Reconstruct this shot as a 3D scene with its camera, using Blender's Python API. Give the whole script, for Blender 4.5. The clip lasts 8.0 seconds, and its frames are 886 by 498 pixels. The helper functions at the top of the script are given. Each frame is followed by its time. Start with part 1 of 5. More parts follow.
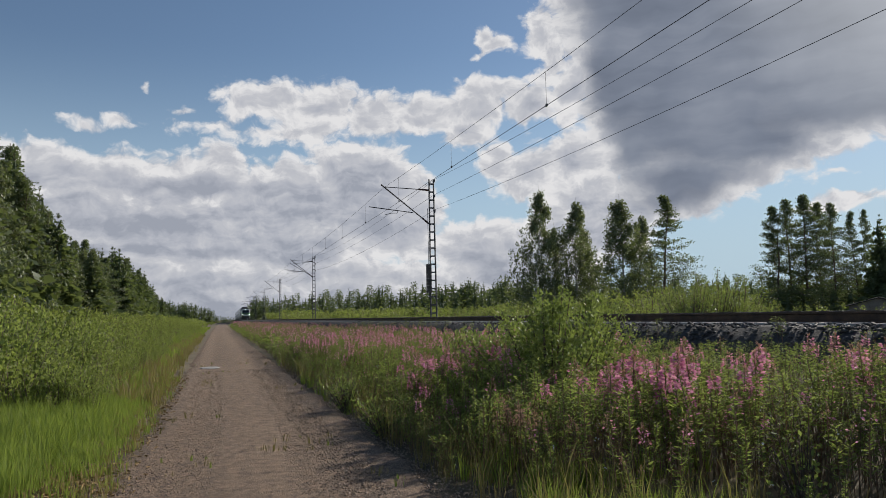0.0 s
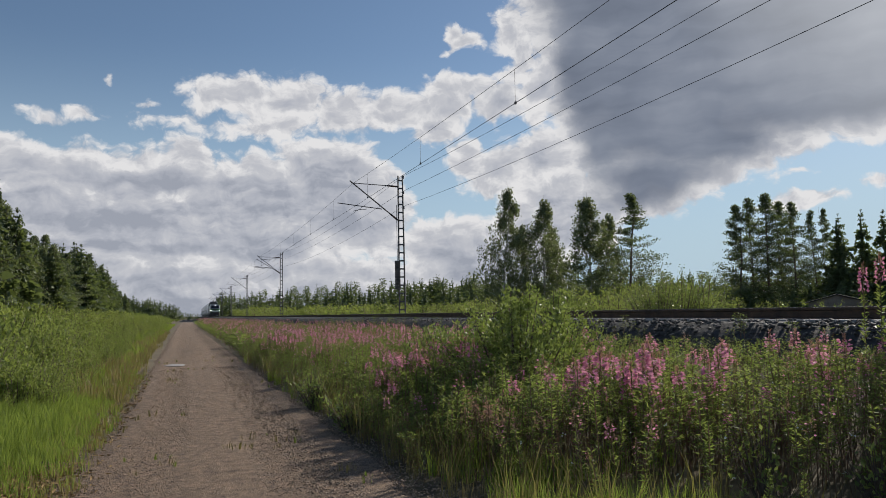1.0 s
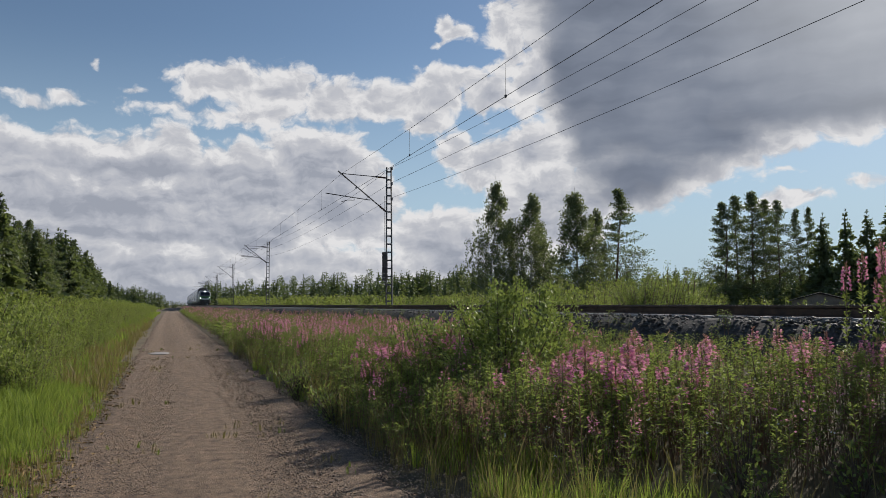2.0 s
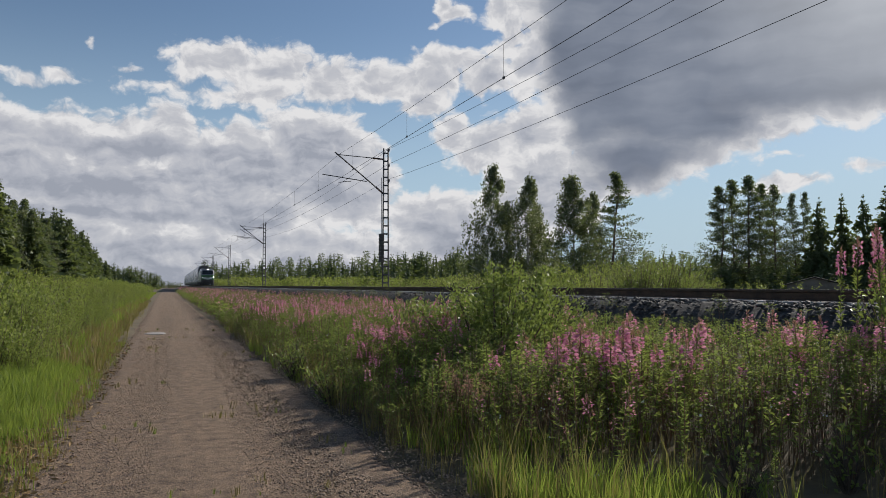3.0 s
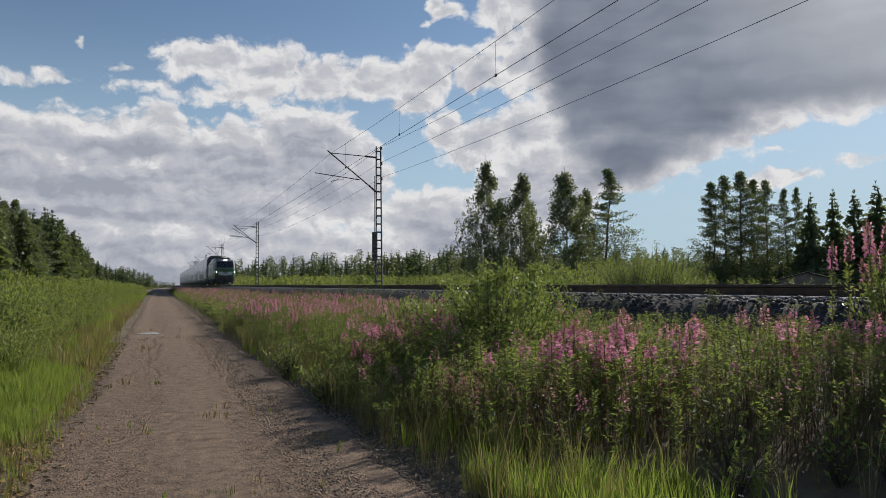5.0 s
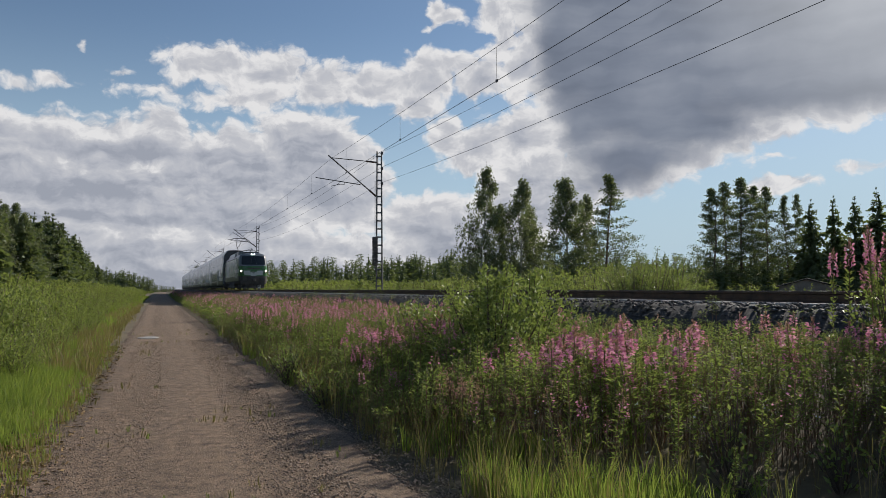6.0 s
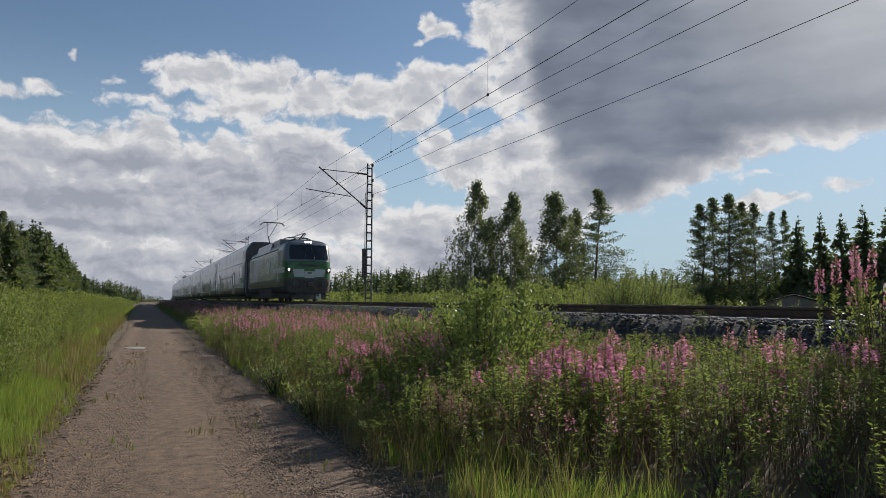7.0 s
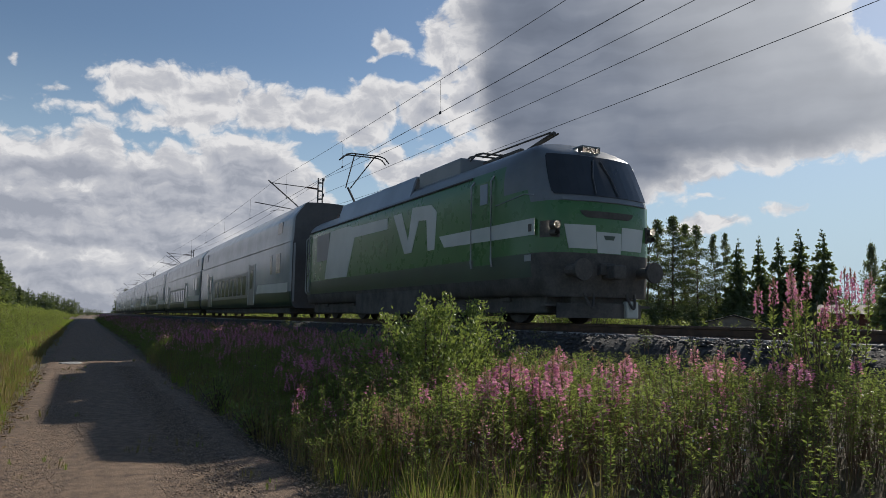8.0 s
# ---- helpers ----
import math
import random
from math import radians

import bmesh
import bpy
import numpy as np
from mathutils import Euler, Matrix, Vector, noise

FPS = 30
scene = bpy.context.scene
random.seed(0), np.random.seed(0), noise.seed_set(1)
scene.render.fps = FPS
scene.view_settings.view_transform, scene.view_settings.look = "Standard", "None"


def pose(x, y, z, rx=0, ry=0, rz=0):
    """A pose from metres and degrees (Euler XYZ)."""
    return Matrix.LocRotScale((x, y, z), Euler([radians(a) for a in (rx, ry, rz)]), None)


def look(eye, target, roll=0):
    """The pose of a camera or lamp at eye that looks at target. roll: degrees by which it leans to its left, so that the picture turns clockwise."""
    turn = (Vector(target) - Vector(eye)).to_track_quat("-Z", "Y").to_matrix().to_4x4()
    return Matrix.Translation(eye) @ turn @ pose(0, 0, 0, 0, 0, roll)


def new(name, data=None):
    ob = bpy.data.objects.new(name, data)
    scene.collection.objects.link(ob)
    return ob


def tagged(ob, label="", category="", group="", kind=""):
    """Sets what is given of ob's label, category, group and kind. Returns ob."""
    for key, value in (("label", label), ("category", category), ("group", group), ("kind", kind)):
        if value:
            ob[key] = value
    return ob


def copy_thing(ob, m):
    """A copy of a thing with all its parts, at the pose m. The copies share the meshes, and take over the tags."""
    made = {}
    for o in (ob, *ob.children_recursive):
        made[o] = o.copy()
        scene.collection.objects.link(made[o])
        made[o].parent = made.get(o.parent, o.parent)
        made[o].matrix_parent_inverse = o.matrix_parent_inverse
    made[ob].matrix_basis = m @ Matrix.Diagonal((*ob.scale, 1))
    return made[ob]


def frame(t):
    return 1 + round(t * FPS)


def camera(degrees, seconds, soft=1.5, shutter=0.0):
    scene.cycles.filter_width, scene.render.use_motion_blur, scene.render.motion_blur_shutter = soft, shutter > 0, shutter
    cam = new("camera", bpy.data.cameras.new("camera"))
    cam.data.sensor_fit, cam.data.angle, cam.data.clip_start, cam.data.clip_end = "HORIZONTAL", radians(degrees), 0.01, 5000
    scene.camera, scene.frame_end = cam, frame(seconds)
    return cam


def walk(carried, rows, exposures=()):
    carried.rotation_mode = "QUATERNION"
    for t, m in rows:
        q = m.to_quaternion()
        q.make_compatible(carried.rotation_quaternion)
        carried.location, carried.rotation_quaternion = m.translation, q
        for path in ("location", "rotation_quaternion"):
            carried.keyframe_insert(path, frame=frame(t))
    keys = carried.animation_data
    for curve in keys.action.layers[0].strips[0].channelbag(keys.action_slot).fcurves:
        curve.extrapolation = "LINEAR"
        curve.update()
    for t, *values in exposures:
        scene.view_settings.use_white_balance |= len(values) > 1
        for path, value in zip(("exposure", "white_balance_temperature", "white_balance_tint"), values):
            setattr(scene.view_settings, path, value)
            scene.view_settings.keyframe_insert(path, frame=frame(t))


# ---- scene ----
from collections import namedtuple

# Camera: hand-held beside the path, eye 1.6 m over it; it turns slowly to the right.
cam = camera(63.0, 8.0, 0.7)
TURNS = [
    (0.0, -17.48, 5.24, 1.26), (0.5, -18.94, 5.30, 1.36), (1.0, -19.96, 4.92, 1.28), (1.5, -20.79, 4.76, 0.71), (1.7, -20.92, 4.68, 0.55),
    (2.8, -21.18, 2.95, 0.03), (3.0, -21.31, 2.87, 0.03), (3.5, -21.48, 2.89, 0.53), (4.0, -21.77, 3.03, 0.55), (4.5, -21.77, 2.76, 0.54), (4.7, -21.80, 2.68, 0.52),
    (5.8, -21.79, 2.88, 0.28), (6.0, -21.80, 3.10, 0.24), (6.5, -21.92, 3.39, -0.38), (7.0, -22.65, 4.10, -0.28), (7.5, -23.09, 4.53, -1.0),
    (7.6, -23.80, 4.55, -1.05), (7.7, -24.50, 4.98, -1.15), (7.8, -25.08, 5.0, -1.2), (8.0, -26.67, 5.47, -0.9),
]
walk(cam, [(t, pose(0, 0, 1.6, 90 + pitch, roll, yaw)) for t, yaw, pitch, roll in TURNS])

# ---- light ----
SUN_AZ, SUN_EL = 63.4, 29.4
sun = new("sun", bpy.data.lights.new("sun", "SUN"))
sun.data.energy, sun.data.angle, sun.data.color = 5.0, radians(0.6), (1.0, 0.93, 0.82)
sa, se = radians(SUN_AZ), radians(SUN_EL)
sun.matrix_world = look((math.sin(sa) * math.cos(se) * 100, math.cos(sa) * math.cos(se) * 100, math.sin(se) * 100), (0, 0, 0))
scene.view_settings.exposure = 0.0

# Clouds: soft ovals (azimuth from the line's direction, elevation, half width, half height, in degrees) with torn edges.
LOW_BANK = [(-12.1, 7.9, 7.4, 4.7), (-6.0, 7.2, 7.1, 5.2), (0.3, 11.5, 2.1, 1.9), (-1.6, 7.4, 8.2, 5.0), (5.6, 7.3, 6.4, 5.2), (11.5, 9.1, 4.4, 4.8),
            (8.9, 11.6, 2.1, 2.1), (13.1, 11.3, 2.5, 2.4), (15.1, 7.4, 2.7, 3.5), (19.8, 5.0, 3.1, 2.8), (23.6, 3.4, 6.3, 4.0), (0.8, 1.0, 26.0, 4.0),
            (29.4, 7.3, 5.3, 3.8), (-17.9, 7.4, 6.9, 4.5)]
MIDDLE_BANK = [(4.5, 16.0, 3.8, 2.1), (8.1, 16.6, 3.0, 1.8), (12.4, 15.7, 3.9, 1.6), (16.9, 15.8, 3.9, 1.5), (6.4, 14.8, 4.7, 1.2),
               (2.6, 16.8, 2.4, 0.9), (-0.4, 14.5, 2.0, 0.4), (20.8, 16.6, 2.6, 1.8), (22.4, 17.8, 1.6, 0.9), (25.1, 16.3, 2.6, 1.6),
               (19.7, 14.4, 1.9, 1.5), (22.1, 11.8, 1.5, 1.9), (24.8, 10.8, 3.5, 2.2), (28.4, 11.9, 2.6, 2.3), (30.6, 13.1, 1.7, 1.5),
               (26.2, 20.6, 1.9, 3.2), (28.2, 17.2, 1.7, 2.8)]
DARK_CLOUD = [(45.1, 18.5, 9.1, 4.4), (50.5, 17.0, 8.4, 4.8), (33.6, 19.0, 5.1, 4.8), (31.8, 15.8, 3.0, 3.0), (37.7, 14.4, 7.0, 4.6), (47.6, 14.9, 9.1, 3.4), (41.8, 12.0, 6.2, 2.8),
              (36.4, 9.8, 5.2, 2.5), (35.1, 8.6, 3.5, 1.7), (54.2, 14.9, 9.2, 3.4), (42.1, 23.5, 15.7, 6.7), (33.0, 12.6, 2.6, 2.4)]
PUFFS = [(22.4, 20.7, 1.3, 0.94), (21.2, 21.5, 0.8, 0.76), (21.9, 20.0, 0.9, 0.34), (46.7, 7.4, 2.3, 0.61), (45.3, 7.1, 1.2, 0.41), (46.7, 9.4, 0.8, 0.24), (51.8, 8.2, 0.7, 0.23),
         (-5.1, 17.0, 0.3, 0.35), (-7.0, 14.4, 0.7, 0.35), (-9.1, 13.8, 0.8, 0.27), (-9.8, 14.1, 0.5, 0.19), (-2.1, 15.4, 0.4, 0.16), (-5.0, 12.4, 1.3, 0.16), (16.0, 10.7, 0.9, 0.22)]
BLUE_GAPS = [(25.9, 14.3, 1.7, 0.9), (23.2, 19.3, 2.4, 1.2), (16.3, 12.8, 1.8, 1.1), (19.5, 8.5, 1.4, 1.2), (2.4, 14.9, 1.4, 0.3)]


class Nodes:
    """Short writing for node trees."""

    def __init__(self, tree):
        self.tree = tree
        tree.nodes.clear()

    def add(self, kind, **values):
        n = self.tree.nodes.new(kind)
        for key, value in values.items():
            n.inputs[key.replace("_", " ")].default_value = value
        return n

    def link(self, a, b):
        self.tree.links.new(a, b)

    def plug(self, sock, value):
        if isinstance(value, (int, float, tuple)):
            sock.default_value = value
        else:
            self.tree.links.new(value, sock)

    def math(self, op, a, b=0.0, c=None, clamp=False):
        n = self.tree.nodes.new("ShaderNodeMath")
        n.operation, n.use_clamp = op, clamp
        self.plug(n.inputs[0], a)
        self.plug(n.inputs[1], b)
        if c is not None:
            self.plug(n.inputs[2], c)
        return n.outputs[0]

    def vec(self, op, a, b):
        n = self.tree.nodes.new("ShaderNodeVectorMath")
        n.operation = op
        self.plug(n.inputs[0], a)
        self.plug(n.inputs[1], b)
        return n.outputs["Value"] if op in ("LENGTH", "DOT_PRODUCT", "DISTANCE") else n.outputs[0]

    def noise(self, vector, scale, detail=4.0, rough=0.55, dist=0.0):
        n = self.tree.nodes.new("ShaderNodeTexNoise")
        if vector is not None:
            self.link(vector, n.inputs["Vector"])
        n.inputs["Scale"].default_value, n.inputs["Detail"].default_value = scale, detail
        n.inputs["Roughness"].default_value, n.inputs["Distortion"].default_value = rough, dist
        return n.outputs[0]

    def ramp(self, value, stops, smooth=False):
        n = self.tree.nodes.new("ShaderNodeValToRGB")
        e = n.color_ramp.elements
        while len(e) < len(stops):
            e.new(0.5)
        for k, (p, c) in zip(e, stops):
            k.position = p
            k.color = (*c, 1) if len(c) == 3 else c
        n.color_ramp.interpolation = "EASE" if smooth else "LINEAR"
        self.link(value, n.inputs[0])
        return n.outputs[0]

    def span(self, value, a, b, c=0.0, d=1.0, smooth=True):
        n = self.tree.nodes.new("ShaderNodeMapRange")
        n.interpolation_type = "SMOOTHSTEP" if smooth else "LINEAR"
        self.plug(n.inputs[0], value)
        for i, v in enumerate((a, b, c, d)):
            n.inputs[1 + i].default_value = v
        return n.outputs[0]

    def mix(self, f, a, b):
        n = self.tree.nodes.new("ShaderNodeMix")
        n.data_type = "RGBA"
        self.plug(n.inputs[0], f)
        self.plug(n.inputs[6], (*a, 1) if isinstance(a, tuple) and len(a) == 3 else a)
        self.plug(n.inputs[7], (*b, 1) if isinstance(b, tuple) and len(b) == 3 else b)
        return n.outputs[2]


def build_sky():
    world = bpy.data.worlds.new("sky")
    scene.world = world
    world.use_nodes = True
    g = Nodes(world.node_tree)
    where = g.add("ShaderNodeTexCoord").outputs["Generated"]
    sky = g.add("ShaderNodeTexSky")
    sky.sky_type, sky.sun_disc = "NISHITA", False
    sky.sun_elevation, sky.sun_rotation = radians(SUN_EL), radians(SUN_AZ)
    sky.air_density, sky.dust_density, sky.ozone_density = 1.0, 0.2, 2.2
    split = g.add("ShaderNodeSeparateXYZ")
    g.link(where, split.inputs[0])
    az = g.math("DEGREES", g.math("ARCTAN2", split.outputs[0], split.outputs[1]))
    el = g.math("DEGREES", g.math("ARCSINE", split.outputs[2]))
    both = g.add("ShaderNodeCombineXYZ")
    g.link(az, both.inputs[0])
    g.link(el, both.inputs[1])
    plane = both.outputs[0]
    # billowing edges: a gentle warp of the plane, and rounded lumps that are lit on the side of the sun
    warp = g.tree.nodes.new("ShaderNodeTexNoise")
    g.link(plane, warp.inputs["Vector"])
    warp.inputs["Scale"].default_value, warp.inputs["Detail"].default_value = 0.34, 5.0
    warp.inputs["Roughness"].default_value = 0.5
    shift = g.vec("MULTIPLY", g.vec("SUBTRACT", warp.outputs["Color"], (0.5, 0.5, 0.5)), (3.0, 2.0, 0))
    place = g.vec("ADD", plane, shift)

    def lumps(at_):
        v = g.tree.nodes.new("ShaderNodeTexVoronoi")
        v.voronoi_dimensions, v.feature, v.normalize = "2D", "SMOOTH_F1", True
        for key, value in (("Scale", 0.50), ("Detail", 3.0), ("Roughness", 0.52), ("Lacunarity", 2.3), ("Smoothness", 0.35)):
            v.inputs[key].default_value = value
        g.link(g.vec("MULTIPLY", at_, (0.8, 1.2, 1.0)), v.inputs["Vector"])
        return g.math("SUBTRACT", 1.0, v.outputs["Distance"])

    puffy = lumps(place)
    relief = g.math("SUBTRACT", puffy, lumps(g.vec("ADD", place, (0.34, 0.60, 0.0))))

    def field(blobs, weight=1.0, blend=0.5):
        best = None
        for a, e, w, h in blobs:
            d = g.vec("LENGTH", g.vec("MULTIPLY", g.vec("SUBTRACT", place, (a, e, 0.0)), (1 / w, 1 / h, 1.0)), (0, 0, 0))
            v = g.math("MULTIPLY_ADD", d, -min(w, h) * weight, min(w, h) * weight)
            best = v if best is None else g.math("SMOOTH_MAX", best, v, blend)
        return best

    low, middle, dark, small = field(LOW_BANK), field(MIDDLE_BANK), field(DARK_CLOUD, 1.0, 2.5), field(PUFFS, 2.0)
    # the rest of the sky, behind the viewer, is broken cloud too
    behind = g.math("SUBTRACT", g.math("MULTIPLY", g.noise(where, 2.6, 7.0, 0.6), 14.0), 9.0)
    away = g.span(g.math("ABSOLUTE", g.math("SUBTRACT", az, 22.0)), 48.0, 70.0)
    behind = g.math("MULTIPLY_ADD", away, 20.0, g.math("SUBTRACT", behind, 20.0))
    whole = g.math("MAXIMUM", g.math("MAXIMUM", low, middle), g.math("MAXIMUM", g.math("MAXIMUM", dark, small), behind))
    whole = g.math("MINIMUM", whole, g.math("MULTIPLY", field(BLUE_GAPS, 1.6), -1.0))
    depth = g.math("MULTIPLY_ADD", g.math("SUBTRACT", puffy, 0.66), 2.6, whole)
    mask = g.span(depth, -0.30, 0.45)
    # brightness: thin rims shine, thick bellies are grey, streaks run level
    level = g.vec("MULTIPLY", place, (0.06, 0.42, 0.0))
    streak = g.noise(level, 1.0, 4.0, 0.5)
    lump = g.noise(plane, 0.22, 3.0, 0.45)
    thick = g.span(depth, 0.1, 2.6)
    body = g.math("MULTIPLY_ADD", g.span(streak, 0.40, 0.60), 0.65, g.math("MULTIPLY", g.span(lump, 0.34, 0.68), 0.35))
    lit = g.math("SUBTRACT", 0.95, g.math("MULTIPLY", thick, g.math("SUBTRACT", 0.95, g.math("MULTIPLY", body, 0.75))))
    lit = g.math("ADD", lit, g.math("MULTIPLY", g.span(relief, -0.25, 0.25, -1.0, 1.0, False), 0.36), clamp=True)
    pale = g.ramp(lit, [(0.0, (0.34, 0.365, 0.43)), (0.35, (0.445, 0.465, 0.525)), (0.70, (0.555, 0.565, 0.605)), (1.0, (0.78, 0.775, 0.785))])
    gloom = g.span(g.math("MULTIPLY_ADD", g.math("SUBTRACT", lump, 0.5), 1.8, dark), -0.2, 2.1)
    dull = g.math("MULTIPLY_ADD", streak, 0.6, g.math("MULTIPLY", lump, 0.4))
    grim = g.ramp(dull, [(0.32, (0.14, 0.165, 0.22)), (0.50, (0.20, 0.23, 0.295)), (0.70, (0.29, 0.32, 0.385))])
    cloud = g.mix(gloom, pale, grim)
    # cloud near the sun scatters more of its light
    toward = g.vec("DOT_PRODUCT", where, (math.sin(sa) * math.cos(se), math.cos(sa) * math.cos(se), math.sin(se)))
    cloud = g.mix(g.span(toward, 0.90, 1.0, 0.0, 0.45), cloud, (0.85, 0.86, 0.87))
    cloud_part = g.add("ShaderNodeBackground")
    g.link(cloud, cloud_part.inputs[0])
    cloud_part.inputs[1].default_value = 0.97
    sky_part = g.add("ShaderNodeBackground")
    g.link(sky.outputs[0], sky_part.inputs[0])
    sky_part.inputs[1].default_value = 0.083
    # pale haze over the horizon
    haze = g.add("ShaderNodeBackground")
    haze.inputs[0].default_value = (0.41, 0.55, 0.67, 1)
    hazy = g.tree.nodes.new("ShaderNodeMixShader")
    g.link(g.span(el, 0.0, 21.0, 0.93, 0.0), hazy.inputs[0])
    g.link(sky_part.outputs[0], hazy.inputs[1])
    g.link(haze.outputs[0], hazy.inputs[2])
    mixed = g.tree.nodes.new("ShaderNodeMixShader")
    g.link(mask, mixed.inputs[0])
    g.link(hazy.outputs[0], mixed.inputs[1])
    g.link(cloud_part.outputs[0], mixed.inputs[2])
    out = g.tree.nodes.new("ShaderNodeOutputWorld")
    g.link(mixed.outputs[0], out.inputs[0])


build_sky()


# ---- materials ----
def material(name, low, high, scale=3.0, rough=0.8, metal=0.0, bump=0.0, bump_scale=40.0, island=0.0, through_light=0.0, coord="Object", spec=0.5, fine=0.35, vary=0.1, edge=0.16):
    """A procedural surface: two scales of colour variation, relief and, for leaves, light that passes through."""
    m = bpy.data.materials.new(name)
    m.use_nodes = True
    g = Nodes(m.node_tree)
    where = g.add("ShaderNodeTexCoord").outputs[coord]
    a = g.noise(where, scale, 5.0, 0.6)
    b = g.noise(where, scale * 9.0, 3.0, 0.6)
    f = g.span(g.math("MULTIPLY_ADD", b, fine, g.math("MULTIPLY", a, 1 - fine)), 0.5 - edge, 0.5 + edge)
    if island:
        geo = g.add("ShaderNodeNewGeometry")
        f = g.math("MULTIPLY_ADD", geo.outputs["Random Per Island"], island, g.math("MULTIPLY", f, 1 - island))
    colour = g.mix(f, low, high)
    p = g.add("ShaderNodeBsdfPrincipled")
    g.link(colour, p.inputs["Base Color"])
    p.inputs["Metallic"].default_value = metal
    p.inputs["Specular IOR Level"].default_value = spec
    g.link(g.span(b, 0.3, 0.7, max(rough - vary, 0.02), min(rough + vary, 1.0)), p.inputs["Roughness"])
    if bump:
        n = g.add("ShaderNodeBump", Strength=bump, Distance=0.02)
        g.link(g.noise(where, bump_scale, 4.0, 0.65), n.inputs["Height"])
        g.link(n.outputs[0], p.inputs["Normal"])
    shade = p.outputs[0]
    if through_light:
        t = g.add("ShaderNodeBsdfTranslucent")
        g.link(g.mix(0.4, colour, (0.34, 0.42, 0.06)), t.inputs[0])
        x = g.tree.nodes.new("ShaderNodeMixShader")
        x.inputs[0].default_value = through_light
        g.link(shade, x.inputs[1])
        g.link(t.outputs[0], x.inputs[2])
        shade = x.outputs[0]
    out = g.add("ShaderNodeOutputMaterial")
    g.link(shade, out.inputs[0])
    return m


def glowing(name, colour, strength):
    m = bpy.data.materials.new(name)
    m.use_nodes = True
    p = m.node_tree.nodes["Principled BSDF"]
    p.inputs["Base Color"].default_value = (*colour, 1)
    p.inputs["Emission Color"].default_value = (*colour, 1)
    p.inputs["Emission Strength"].default_value = strength
    return m


M = {}
M["soil"] = material("soil", (0.075, 0.056, 0.032), (0.165, 0.128, 0.072), 0.8, 0.95, bump=0.5, bump_scale=9)
M["gravel"] = material("gravel", (0.062, 0.04, 0.026), (0.305, 0.208, 0.137), 8.0, 0.95, bump=1.0, bump_scale=70, fine=0.72, edge=0.085)
M["pebble"] = material("pebble", (0.07, 0.052, 0.04), (0.42, 0.32, 0.24), 4.0, 0.9, island=0.8)
M["litter"] = material("dry_litter", (0.17, 0.105, 0.045), (0.40, 0.27, 0.12), 4.0, 0.95, island=0.6)
M["ballast"] = material("ballast", (0.02, 0.018, 0.017), (0.055, 0.051, 0.049), 3.0, 0.9, bump=1.0, bump_scale=14, fine=0.6)
M["stone"] = material("ballast_stone", (0.022, 0.020, 0.019), (0.12, 0.11, 0.105), 6.0, 0.75, island=0.7)
M["rail"] = material("rusty_rail", (0.05, 0.03, 0.022), (0.12, 0.07, 0.045), 5.0, 0.6, metal=0.4)
M["railhead"] = material("polished_steel", (0.30, 0.29, 0.28), (0.45, 0.44, 0.42), 5.0, 0.3, metal=1.0)
M["concrete"] = material("concrete", (0.22, 0.21, 0.20), (0.36, 0.35, 0.33), 3.0, 0.9, bump=0.3)
M["zinc"] = material("weathered_zinc", (0.055, 0.055, 0.06), (0.13, 0.13, 0.135), 4.0, 0.6, metal=0.5)
M["wire"] = material("copper_wire", (0.02, 0.02, 0.022), (0.045, 0.045, 0.05), 4.0, 0.6, metal=0.3)
M["porcelain"] = material("insulator", (0.05, 0.03, 0.025), (0.10, 0.06, 0.05), 9.0, 0.25)
M["grass"] = material("grass", (0.11, 0.16, 0.025), (0.31, 0.39, 0.085), 0.7, 0.6, island=0.55, through_light=0.5, spec=0.25)
M["drygrass"] = material("dry_grass", (0.15, 0.105, 0.042), (0.33, 0.24, 0.105), 0.7, 0.7, island=0.55, through_light=0.3)
M["weedleaf"] = material("weed_leaf", (0.065, 0.095, 0.03), (0.25, 0.30, 0.10), 0.8, 0.55, island=0.65, through_light=0.58, spec=0.3)
M["weedstem"] = material("weed_stem", (0.09, 0.075, 0.03), (0.19, 0.09, 0.06), 2.0, 0.6, island=0.7)
M["petal"] = material("fireweed_petal", (0.62, 0.10, 0.40), (0.90, 0.33, 0.64), 3.0, 0.6, island=0.75, through_light=0.5)
M["faded"] = material("fireweed_seed_pod", (0.34, 0.14, 0.14), (0.56, 0.28, 0.26), 3.0, 0.7, island=0.7, through_light=0.3)
M["shrubleaf"] = material("shrub_leaf", (0.09, 0.13, 0.03), (0.34, 0.385, 0.115), 0.6, 0.5, island=0.65, through_light=0.5, spec=0.3)
M["willowleaf"] = material("willow_leaf", (0.075, 0.112, 0.03), (0.29, 0.345, 0.105), 0.6, 0.45, island=0.7, through_light=0.42, spec=0.4)
M["birchleaf"] = material("birch_leaf", (0.08, 0.10, 0.052), (0.205, 0.228, 0.13), 0.5, 0.5, island=0.65, through_light=0.35, spec=0.4)
M["needle"] = material("spruce_needle", (0.052, 0.078, 0.038), (0.13, 0.165, 0.08), 0.5, 0.6, island=0.6, through_light=0.35)
M["pineneedle"] = material("pine_needle", (0.058, 0.08, 0.046), (0.135, 0.165, 0.095), 0.5, 0.6, island=0.6, through_light=0.35)
M["bark"] = material("bark", (0.06, 0.045, 0.035), (0.16, 0.12, 0.09), 3.0, 0.95, bump=0.6, bump_scale=12)
M["birchbark"] = material("birch_bark", (0.16, 0.15, 0.14), (0.62, 0.60, 0.56), 2.5, 0.8, fine=0.6)
